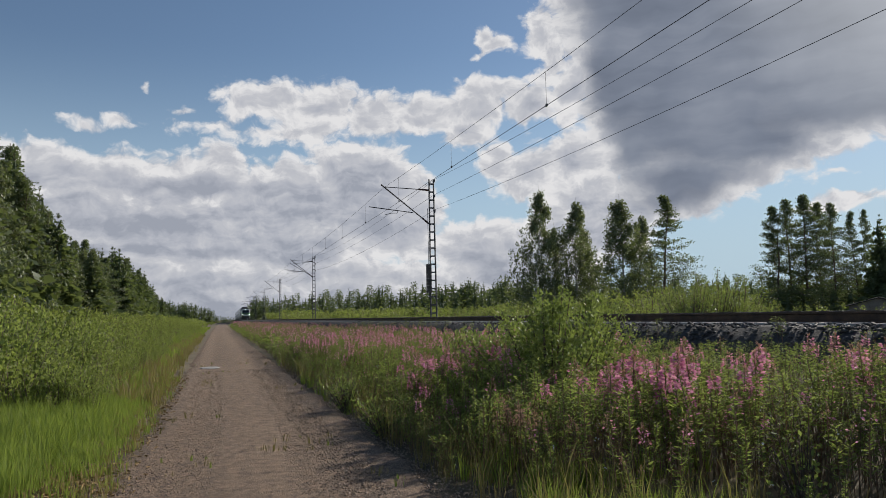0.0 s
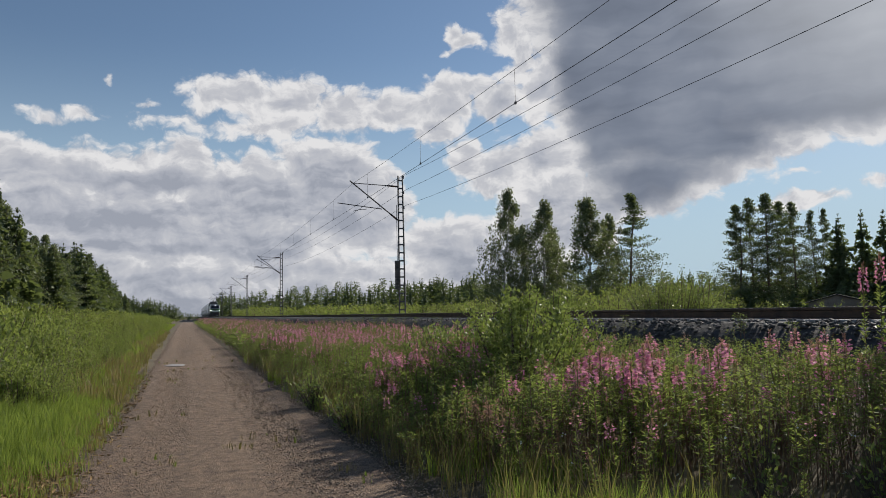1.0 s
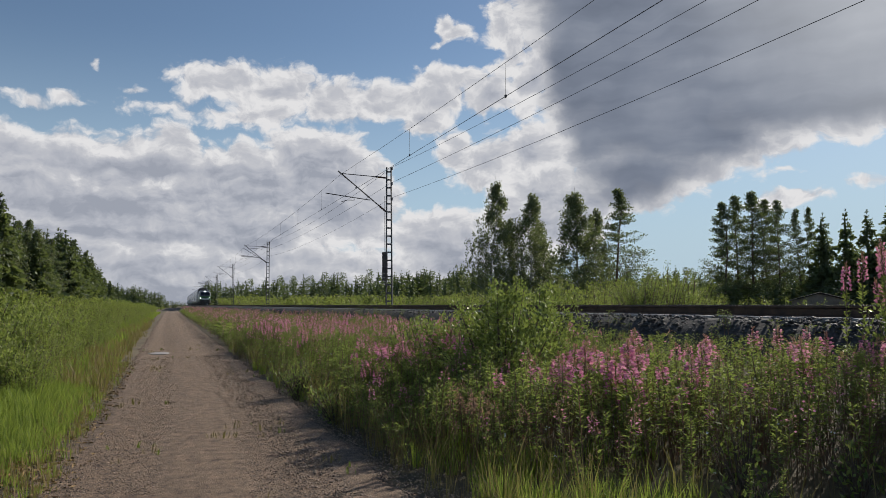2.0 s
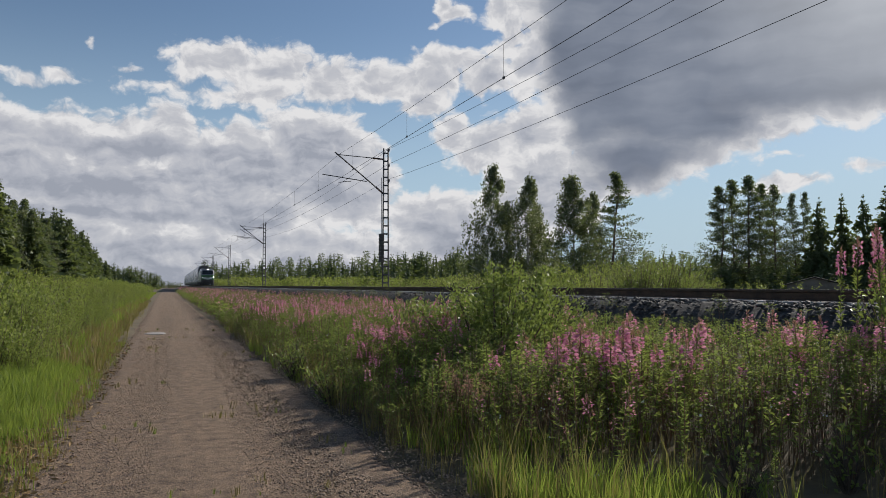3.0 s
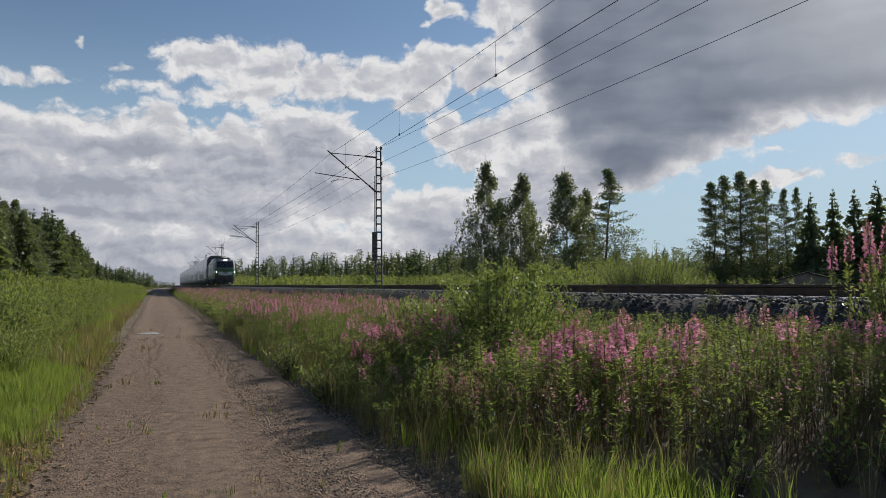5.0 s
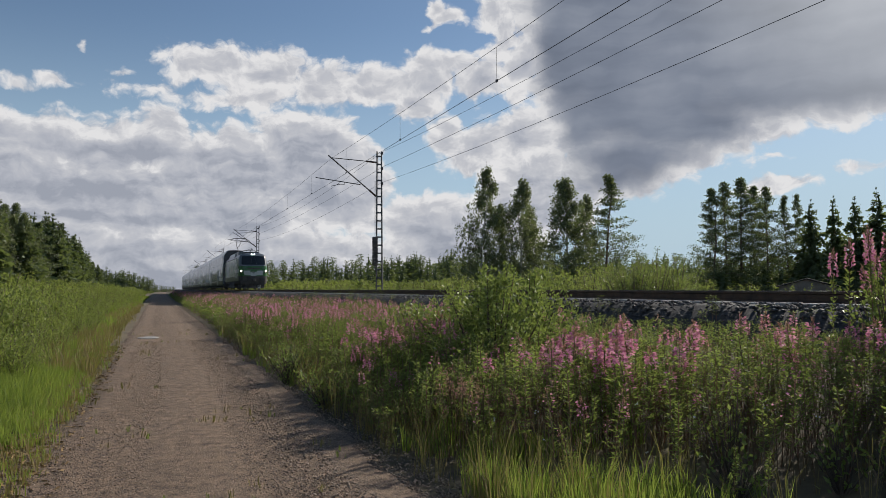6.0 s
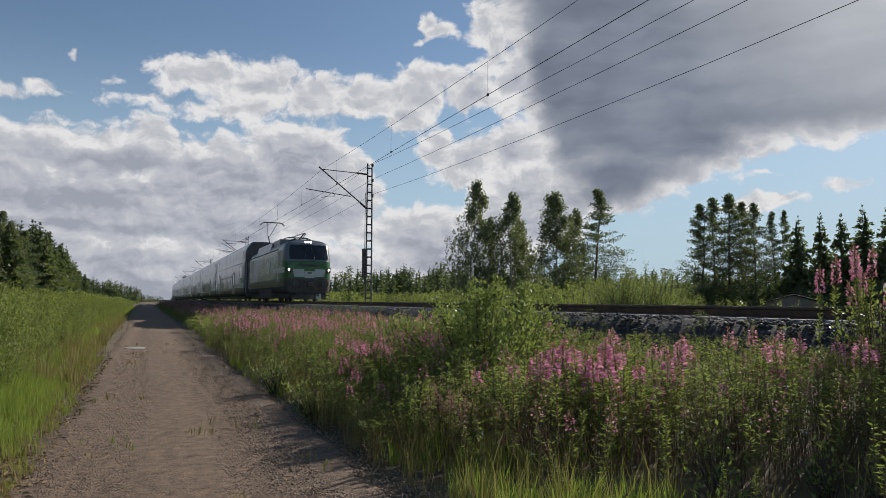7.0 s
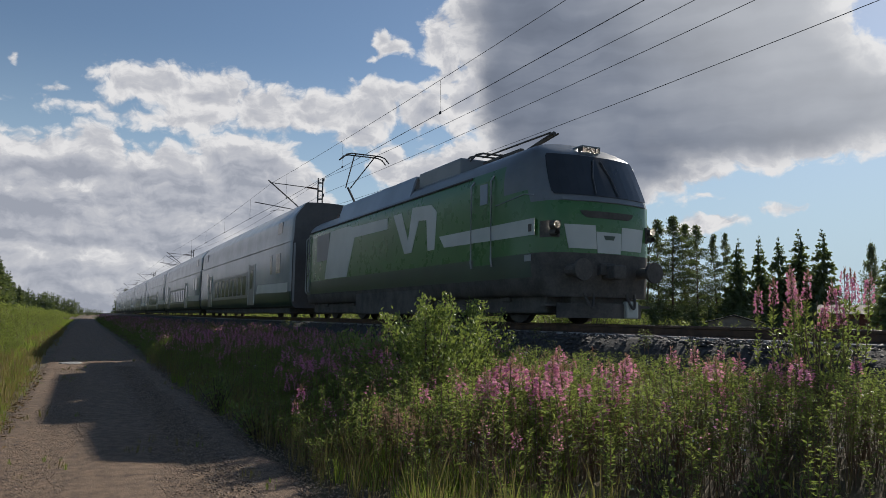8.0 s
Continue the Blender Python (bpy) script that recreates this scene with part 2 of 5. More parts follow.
M["green"] = material("green_paint", (0.036, 0.125, 0.034), (0.05, 0.16, 0.046), 0.35, 0.28, fine=0.08, vary=0.01)
M["darkgreen"] = material("dark_green_paint", (0.028, 0.05, 0.034), (0.045, 0.075, 0.05), 0.35, 0.4, fine=0.08, vary=0.01)
M["white"] = material("white_paint", (0.40, 0.43, 0.41), (0.54, 0.56, 0.54), 0.35, 0.35, fine=0.08, vary=0.01)
M["greypaint"] = material("grey_roof_paint", (0.10, 0.115, 0.13), (0.19, 0.21, 0.23), 0.35, 0.35, fine=0.08, vary=0.01)
M["bluegrey"] = material("blue_grey_roof", (0.17, 0.21, 0.27), (0.26, 0.31, 0.38), 0.35, 0.3, fine=0.08, vary=0.01)
M["silver"] = material("coach_silver_paint", (0.27, 0.285, 0.30), (0.37, 0.385, 0.40), 0.35, 0.22, fine=0.08, vary=0.01)
M["coachband"] = material("coach_window_band", (0.10, 0.11, 0.115), (0.16, 0.17, 0.175), 0.35, 0.3, fine=0.08, vary=0.01)
M["coachend"] = material("coach_end_grey", (0.055, 0.055, 0.06), (0.09, 0.09, 0.095), 1.0, 0.6)
M["under"] = material("underframe_black", (0.06, 0.057, 0.055), (0.125, 0.115, 0.105), 2.0, 0.85, spec=0.25)
M["glass"] = material("dark_window_glass", (0.022, 0.025, 0.028), (0.036, 0.04, 0.045), 0.35, 0.08, fine=0.08, vary=0.01)
M["plough"] = material("plough_grey", (0.10, 0.10, 0.10), (0.20, 0.20, 0.20), 3.0, 0.5)
M["lamp"] = glowing("lit_headlamp", (1.0, 0.94, 0.84), 30.0)
M["dimlamp"] = glowing("side_lamp", (0.7, 0.5, 0.3), 0.15)
M["sheetroof"] = material("ribbed_roof_sheet", (0.11, 0.08, 0.075), (0.17, 0.13, 0.12), 2.0, 0.85)
M["redwood"] = material("red_ochre_boards", (0.10, 0.035, 0.025), (0.19, 0.07, 0.05), 1.5, 0.9)
M["palewood"] = material("weathered_pale_boards", (0.12, 0.11, 0.095), (0.22, 0.20, 0.175), 1.5, 0.9)
M["felt"] = material("roofing_felt", (0.025, 0.025, 0.027), (0.06, 0.06, 0.062), 1.5, 0.95, spec=0.05)


# ---- mesh helpers ----
def mesh_of(name, verts, tris, mats, index=None):
    """A mesh from arrays of vertices and triangles."""
    me = bpy.data.meshes.new(name)
    verts, tris = np.asarray(verts, np.float32), np.asarray(tris, np.int32)
    me.vertices.add(len(verts))
    me.vertices.foreach_set("co", verts.ravel())
    me.loops.add(tris.size)
    me.loops.foreach_set("vertex_index", tris.ravel())
    me.polygons.add(len(tris))
    me.polygons.foreach_set("loop_start", np.arange(0, tris.size, 3, dtype=np.int32))
    for m in mats:
        me.materials.append(m)
    if index is not None:
        me.polygons.foreach_set("material_index", np.asarray(index, np.int32))
    me.update()
    me.validate()
    return me


def part(name, bm, mat, parent=None, label=""):
    """Links a bmesh as one mesh object, under a thing or part where one is given."""
    me = bpy.data.meshes.new(name)
    bm.to_mesh(me)
    bm.free()
    me.materials.append(mat)
    ob = new(name, me)
    if parent is not None:
        ob.parent = parent
    return tagged(ob, label)


def share(name, me, parent, m=None):
    ob = new(name, me)
    ob.parent = parent
    if m is not None:
        ob.matrix_basis = m
    return ob


def block(bm, x0, x1, y0, y1, z0, z1, bevel=0.0):
    """Adds a box with eased edges to bm."""
    made = bmesh.ops.create_cube(bm, size=1)["verts"]
    bmesh.ops.transform(bm, matrix=Matrix.LocRotScale(((x0 + x1) / 2, (y0 + y1) / 2, (z0 + z1) / 2), None, (abs(x1 - x0), abs(y1 - y0), abs(z1 - z0))), verts=made)
    if bevel:
        edges = {e for v in made for e in v.link_edges}
        bmesh.ops.bevel(bm, geom=list(edges), offset=bevel, segments=2, affect="EDGES", profile=0.5)
    return bm


def tube(bm, points, radius, sides=6):
    """Adds a round bar through the points to bm."""
    rings = []
    pts = [Vector(p) for p in points]
    for i, p in enumerate(pts):
        way = (pts[min(i + 1, len(pts) - 1)] - pts[max(i - 1, 0)]).normalized()
        turn = way.to_track_quat("Z", "Y").to_matrix()
        rings.append([bm.verts.new(p + turn @ Vector((math.cos(a) * radius, math.sin(a) * radius, 0))) for a in (2 * math.pi * k / sides for k in range(sides))])
    for r, s in zip(rings, rings[1:]):
        for k in range(sides):
            bm.faces.new((r[k], r[(k + 1) % sides], s[(k + 1) % sides], s[k]))
    bm.faces.new(rings[0][::-1])
    bm.faces.new(rings[-1])
    return bm


def plate(bm, outline, x0, x1):
    """Adds a flat panel with the outline (y, z), from x0 to x1 thick, to bm."""
    a = [bm.verts.new((x0, y, z)) for y, z in outline]
    b = [bm.verts.new((x1, y, z)) for y, z in outline]
    bm.faces.new(a)
    bm.faces.new(b[::-1])
    for k in range(len(a)):
        n = (k + 1) % len(a)
        bm.faces.new((a[k], b[k], b[n], a[n]))
    bmesh.ops.recalc_face_normals(bm, faces=bm.faces)
    return bm


def bend(y):
    """The line bears a little to the right far ahead."""
    return 1.5 * (max(y, 0) / 280.0) ** 2


TRACK_X, RAIL_Z = 9.8, 1.53


# ---- ground, path, line ----
def ground_z(x):
    """Height of the ground across the line: verge, path, ditch edge, embankment, meadow."""
    return float(np.interp(x, (-60, -12, -6, -2.2, -1.2, 2.0, 3.0, 4.8, 6.6, 7.6, 12.0, 14.5, 30, 60), (0.5, 0.25, 0.05, 0.02, 0, 0, -0.03, 0.08, 0.62, 0.85, 0.85, 0.35, 0.1, 0.1)))


def strip(xs, ys, height, uneven=0.0):
    """A sheet over the lines xs and ys, bent along the line."""
    verts, tris = [], []
    for y in ys:
        for x in xs:
            b = bend(y) if abs(x) < 200 else 0.0
            verts.append((x + b, y, height(x, y) + (noise.noise((x * 0.9, y * 0.9, 3.1)) * uneven if abs(x) < 60 else 0)))
    n = len(xs)
    for j in range(len(ys) - 1):
        for i in range(n - 1):
            a = j * n + i
            tris += [(a, a + 1, a + n + 1), (a, a + n + 1, a + n)]
    return verts, tris


def steps(*spans):
    out = []
    for a, b, d in spans:
        out += list(np.arange(a, b, d))
    return out + [spans[-1][1]]


def build_ground():
    xs = [-3000, -800, -200, -60, -30, -16, -12] + steps((-9, 15, 0.4)) + [18, 24, 30, 60, 120, 250, 800, 3000]
    ys = [-3000, -600, -100, -40] + steps((-12, 60, 0.8), (60, 320, 8), (320, 800, 60)) + [1500, 4500]
    v, t = strip(xs, ys, lambda x, y: ground_z(x) - 0.03, 0.05)
    tagged(new("ground", mesh_of("ground", v, t, [M["soil"]])), "uneven grassy ground with bare soil between the weeds", "ground", kind="structure")

    # gravel path with ragged edges
    v, t = [], []
    rows = steps((-14, 40, 0.25), (40, 320, 3.0), (320, 700, 20.0))
    n = 15
    for y in rows:
        left = -0.98 + 0.16 * noise.noise((y * 0.8, 0, 0)) + 0.10 * noise.noise((y * 3.1, 5, 0)) - 0.45 * max(0, 1 - abs(y - 7) / 4.5)
        right = 2.12 + 0.18 * noise.noise((y * 0.7, 9, 0)) + 0.10 * noise.noise((y * 3.3, 2, 0))
        for i in range(n):
            s = i / (n - 1)
            x = left + (right - left) * s
            rut = -0.025 * (math.exp(-((s - 0.25) / 0.1) ** 2) + math.exp(-((s - 0.72) / 0.1) ** 2))
            edge = 0.03 if 0 < i < n - 1 else -0.06
            v.append((x + bend(y) + y * 0.0025, y, edge + rut + 0.004 * noise.noise((x * 3, y * 3, 0))))
    for j in range(len(rows) - 1):
        for i in range(n - 1):
            a = j * n + i
            t += [(a, a + 1, a + n + 1), (a, a + n + 1, a + n)]
    tagged(new("path", mesh_of("path", v, t, [M["gravel"]])), "worn pale brown gravel path beside the railway", "path", kind="structure")

    # ballast bed
    xs = [6.9, 7.35, 7.75, 8.15, 8.5, 9.0, 9.8, 10.6, 11.1, 11.5, 12.1, 12.8]
    zs = [0.50, 0.66, 1.02, 1.29, 1.33, 1.31, 1.31, 1.31, 1.32, 1.25, 0.95, 0.5]
    v, t = strip(xs, steps((-40, 40, 0.5), (40, 340, 5), (340, 900, 40)), lambda x, y: float(np.interp(x, xs, zs)), 0.05)
    tagged(new("ballast_bed", mesh_of("ballast_bed", v, t, [M["ballast"]])), "dark crushed-stone ballast bed under the rails", "ballast", kind="structure")


    # one pale flat stone trodden into the path
    bm = bmesh.new()
    made = bmesh.ops.create_icosphere(bm, subdivisions=2, radius=1.0)["verts"]
    for v in made:
        v.co *= 1 + 0.18 * noise.noise(v.co * 1.7)
    bmesh.ops.transform(bm, matrix=Matrix.LocRotScale((-0.12, 25.6, 0.02), None, (0.36, 0.42, 0.045)), verts=made)
    tagged(part("flat_stone", bm, M["concrete"]), "pale flat stone trodden into the gravel path", "stone")


build_ground()


def build_track():
    track = tagged(new("railway_track"), "single railway track with rusty rails on concrete sleepers", "track", kind="structure")
    outline = [(-0.07, 0), (0.07, 0), (0.07, 0.012), (0.012, 0.03), (0.012, 0.125), (0.036, 0.135), (0.036, 0.166), (0.028, 0.172), (-0.028, 0.172), (-0.036, 0.166), (-0.036, 0.135), (-0.012, 0.125), (-0.012, 0.03), (-0.07, 0.012)]
    ys = steps((-40, 40, 10), (40, 340, 15), (340, 900, 40))
    for side in (-0.762, 0.762):
        bm = bmesh.new()
        rings = [[bm.verts.new((TRACK_X + side + bend(y) + x, y, RAIL_Z - 0.172 + z)) for x, z in outline] for y in ys]
        for r, s in zip(rings, rings[1:]):
            for k in range(len(outline)):
                m = (k + 1) % len(outline)
                f = bm.faces.new((r[k], r[m], s[m], s[k]))
                f.material_index = 1 if k == 7 else 0
        bmesh.ops.recalc_face_normals(bm, faces=bm.faces)
        ob = part("rail", bm, M["rail"], track)
        ob.data.materials.append(M["railhead"])
    bm = block(bmesh.new(), -1.3, 1.3, -0.13, 0.13, -0.2, 0.0, 0.02)
    me = bpy.data.meshes.new("sleeper")
    bm.to_mesh(me)
    bm.free()
    me.materials.append(M["concrete"])
    for k in range(170):
        y = -12 + k * 0.61
        share("sleeper", me, track, pose(TRACK_X + bend(y), y, RAIL_Z - 0.165))


build_track()


# ---- overhead line ----
MAST_X = 12.8
MAST_YS = (-14.5, 42.6, 99.8, 156.5, 213.5, 270.5, 327.5)


def build_mast():
    mast = tagged(new("overhead_line_mast"), "dark steel lattice mast with a cantilever arm over the track", "mast", "overhead line masts")
    for s in (-1, 1):
        bm = bmesh.new()
        tube(bm, [(s * 0.19, 0, 0), (s * 0.14, 0, 9.15)], 0.05, 4)
        part("leg", bm, M["zinc"], mast)
    for k in range(18):
        z = 0.35 + k * 0.5
        w = 0.19 - 0.05 * z / 9.15
        part("batten", block(bmesh.new(), -w, w, -0.035, 0.035, z - 0.045, z + 0.045), M["zinc"], mast)
    part("footing", block(bmesh.new(), -0.4, 0.4, -0.4, 0.4, -0.6, 0.05, 0.04), M["concrete"], mast)
    part("top_tube", tube(bmesh.new(), [(-0.85, 0, 8.5), (-3.1, 0, 8.58)], 0.026, 6), M["zinc"], mast)
    part("insulator", tube(bmesh.new(), [(-0.2, 0, 8.46), (-0.5, 0, 8.48), (-0.85, 0, 8.5)], 0.055, 8), M["porcelain"], mast)
    part("strut", tube(bmesh.new(), [(-0.62, 0, 6.7), (-3.2, 0, 8.72)], 0.04, 6), M["zinc"], mast)
    part("insulator", tube(bmesh.new(), [(-0.2, 0, 6.36), (-0.62, 0, 6.7)], 0.06, 8), M["porcelain"], mast)
    part("registration_tube", tube(bmesh.new(), [(-1.2, 0, 7.03), (-3.95, 0, 7.33)], 0.028, 6), M["zinc"], mast)
    part("steady_arm", tube(bmesh.new(), [(-2.2, 0, 7.14), (-2.2, 0, 6.98), (-2.6, 0, 6.97), (-3.0, 0, 6.85)], 0.018, 5), M["zinc"], mast)
    for z in (9.05, 8.1, 7.15):
        bracket = part("bracket", tube(bmesh.new(), [(0.1, 0, z), (0.2, 0, z)], 0.02, 5), M["zinc"], mast)
        part("insulator", tube(bmesh.new(), [(0.2, 0, z - 0.07), (0.2, 0, z + 0.1)], 0.05, 8), M["porcelain"], bracket)
    return mast


def build_overhead_line():
    first = build_mast()
    first.matrix_basis = pose(MAST_X, MAST_YS[0], 0.9)
    for y in MAST_YS[1:]:
        copy_thing(first, pose(MAST_X + bend(y), y, 0.9))
    # at the next mast a second arm reaches over the track
    arm = tagged(new("cantilever_arm"), "slender second cantilever arm fixed to a lattice mast", "mast arm")
    arm.matrix_basis = pose(MAST_X + bend(MAST_YS[2]), MAST_YS[2] - 0.5, 0.9)
    part("top_tube", tube(bmesh.new(), [(-0.17, 0.4, 8.42), (-0.9, 0, 8.3), (-2.9, 0, 8.1)], 0.026, 6), M["zinc"], arm)
    part("strut", tube(bmesh.new(), [(-0.18, 0.4, 6.25), (-0.7, 0, 6.62), (-3.3, 0, 8.2)], 0.034, 6), M["zinc"], arm)
    part("registration_tube", tube(bmesh.new(), [(-1.2, 0, 6.98), (-3.6, 0, 7.12)], 0.026, 6), M["zinc"], arm)
    weights = tagged(new("tension_weight"), "dark cast-iron tension weight stack hanging beside a mast", "weight")
    weights.matrix_basis = pose(MAST_X - 0.27, MAST_YS[1] - 0.12, 3.0)
    for k in range(8):
        part("weight_plate", block(bmesh.new(), -0.14, 0.14, -0.14, 0.14, k * 0.22, k * 0.22 + 0.205, 0.015), M["under"], weights)
    part("rod", tube(bmesh.new(), [(0, 0, -0.3), (0, 0, 5.2)], 0.018, 5), M["zinc"], weights)
    part("guide", tube(bmesh.new(), [(0, 0, -0.3), (0.2, 0.1, -0.3)], 0.018, 5), M["zinc"], weights)

    def line(name, label, x, at_mast, at_middle, radius, droppers=False):
        thing = tagged(new(name), label, "wire", "overhead wires")
        bm = bmesh.new()
        pts = []
        for a, b in zip(MAST_YS, MAST_YS[1:]):
            for k in range(12):
                s = k / 12
                y = a + (b - a) * s
                pts.append((x + bend(y), y, at_middle + (at_mast - at_middle) * (2 * s - 1) ** 2))
        tube(bm, pts, radius, 5)
        part("strand", bm, M["wire"], thing)
        if droppers:
            for a, b in zip(MAST_YS[:4], MAST_YS[1:4]):
                for k in range(6):
                    s = (k + 0.62) / 6
                    y = a + (b - a) * s
                    top = at_middle + (at_mast - at_middle) * (2 * s - 1) ** 2
                    d = part("dropper", tube(bmesh.new(), [(x + bend(y), y, top), (x + bend(y), y, 8.03)], 0.006, 4), M["wire"], thing)
                    part("clamp", block(bmesh.new(), x + bend(y) - 0.02, x + bend(y) + 0.02, y - 0.05, y + 0.05, 7.99, 8.07), M["wire"], d)

    line("messenger_wire", "thin dark messenger wire with droppers over the track", 9.8, 9.45, 9.08, 0.008, True)
    line("contact_wire", "thin dark contact wire over the track", 9.8, 7.98, 8.03, 0.010)
    line("return_wire", "slack dark return wire on the mast side", MAST_X + 0.2, 10.05, 9.42, 0.009)
    line("return_wire", "slack dark return wire on the mast side", MAST_X + 0.2, 9.1, 8.72, 0.009)
    line("return_wire", "slack dark return wire on the mast side", MAST_X + 0.2, 8.15, 7.6, 0.0085)


build_overhead_line()


# ---- train ----
LOCO_PROFILE = [(1.25, 0.55), (1.40, 0.62), (1.46, 0.95), (1.48, 1.22), (1.48, 1.45), (1.48, 2.0), (1.48, 2.52), (1.48, 2.8), (1.47, 3.1), (1.45, 3.3), (1.40, 3.48), (1.30, 3.68), (1.12, 3.83), (0.84, 3.92), (0.45, 3.97), (0.12, 3.98)]


def nose(x, z):
    """How far the locomotive's face lies behind its foremost point."""
    u = min(abs(x) / 1.48, 1.0)
    y = 0.35 + 0.30 * u * u + 0.42 * max(0.0, (u - 0.80) / 0.20) ** 2
    y += max(0, z - 2.55) * 0.47 + max(0, z - 3.62) * 1.3 + max(0, 1.2 - z) * 0.12
    return y


def face_patch(bm, edges, depth=0.012, cols=10):
    """Adds a panel that follows the locomotive's face; edges: rows of (z, x from, x to)."""
    grid = [[bm.verts.new((x0 + (x1 - x0) * i / cols, nose(x0 + (x1 - x0) * i / cols, z) - depth, z)) for i in range(cols + 1)] for z, x0, x1 in edges]
    for r, s in zip(grid, grid[1:]):
        for i in range(cols):
            bm.faces.new((r[i], r[i + 1], s[i + 1], s[i]))
    rim = bmesh.ops.extrude_face_region(bm, geom=bm.faces[:])
    bmesh.ops.translate(bm, vec=(0, depth + 0.01, 0), verts=[e for e in rim["geom"] if isinstance(e, bmesh.types.BMVert)])
    bmesh.ops.recalc_face_normals(bm, faces=bm.faces)
    return bm


def wheel_mesh(radius):
    bm = bmesh.new()
    for x0, x1, r in ((-0.065, 0.04, radius), (0.04, 0.075, radius + 0.03), (-0.1, -0.065, radius * 0.4)):
        made = bmesh.ops.create_cone(bm, cap_ends=True, segments=24, radius1=r, radius2=r, depth=x1 - x0)["verts"]
        bmesh.ops.transform(bm, matrix=Matrix.Translation(((x0 + x1) / 2, 0, 0)) @ Matrix.Rotation(radians(90), 4, "Y"), verts=made)
    me = bpy.data.meshes.new("wheel")
    bm.to_mesh(me)
    bm.free()
    me.materials.append(M["under"])
    return me


def bogie(thing, y, base, radius, half=1.1):
    b = part("bogie", block(block(block(bmesh.new(), -1.18, -1.0, y - base / 2 - 0.7, y + base / 2 + 0.7, 0.28, 0.82, 0.05), 1.0, 1.18, y - base / 2 - 0.7, y + base / 2 + 0.7, 0.28, 0.82, 0.05), -1.0, 1.0, y - 0.4, y + 0.4, 0.4, 0.85, 0.04), M["under"], thing)
    me = wheel_mesh(radius)
    for s in (-1, 1):
        for d in (-base / 2, base / 2):
            share("wheel", me, b, pose(s * 0.83, y + d, radius, 0, 0, 180 if s > 0 else 0))
            part("axle_box", block(bmesh.new(), s * 1.0, s * 1.26, y + d - 0.16, y + d + 0.16, radius - 0.17, radius + 0.17, 0.03), M["under"], b)


def pantograph(thing, y, raised, turn, low=0.0):
    p = part("pantograph", block(block(bmesh.new(), -0.55, 0.55, y - 0.05, y + 0.05, 4.2 - low, 4.3 - low), -0.5, -0.4, y - 0.9, y + 0.9, 4.2 - low, 4.28 - low), M["under"], thing, "dark folding pantograph with a wide contact head")
    for x in (-0.5, 0.5):
        for d in (-0.8, 0.8):
            part("insulator", tube(bmesh.new(), [(x, y + d, 3.66), (x, y + d, 4.22 - low)], 0.06, 8), M["porcelain"], p)
    if raised:
        knee, head = (y + 1.2 * turn, 5.45), (y - 0.7 * turn, 6.42)
    else:
        knee, head = (y + 1.6 * turn, 4.46), (y - 0.9 * turn, 4.34)
    part("lower_arm", tube(bmesh.new(), [(0, y - 0.25 * turn, 4.25 - low), (0, knee[0], knee[1])], 0.05, 6), M["under"], p)
    for x in (-0.42, 0.42):
        part("upper_arm", tube(bmesh.new(), [(x * 0.25, knee[0], knee[1]), (x, head[0], head[1])], 0.025, 5), M["under"], p)
    bm = bmesh.new()
    for d in (-0.17, 0.17):
        tube(bm, [(-0.98, head[0] + d, head[1] - 0.22), (-0.8, head[0] + d, head[1] - 0.03), (-0.6, head[0] + d, head[1] + 0.03), (0.6, head[0] + d, head[1] + 0.03), (0.8, head[0] + d, head[1] - 0.03), (0.98, head[0] + d, head[1] - 0.22)], 0.028, 5)
    tube(bm, [(-0.42, head[0] - 0.17, head[1]), (-0.42, head[0] + 0.17, head[1])], 0.02, 5)
    tube(bm, [(0.42, head[0] - 0.17, head[1]), (0.42, head[0] + 0.17, head[1])], 0.02, 5)
    part("contact_head", bm, M["under"], p)


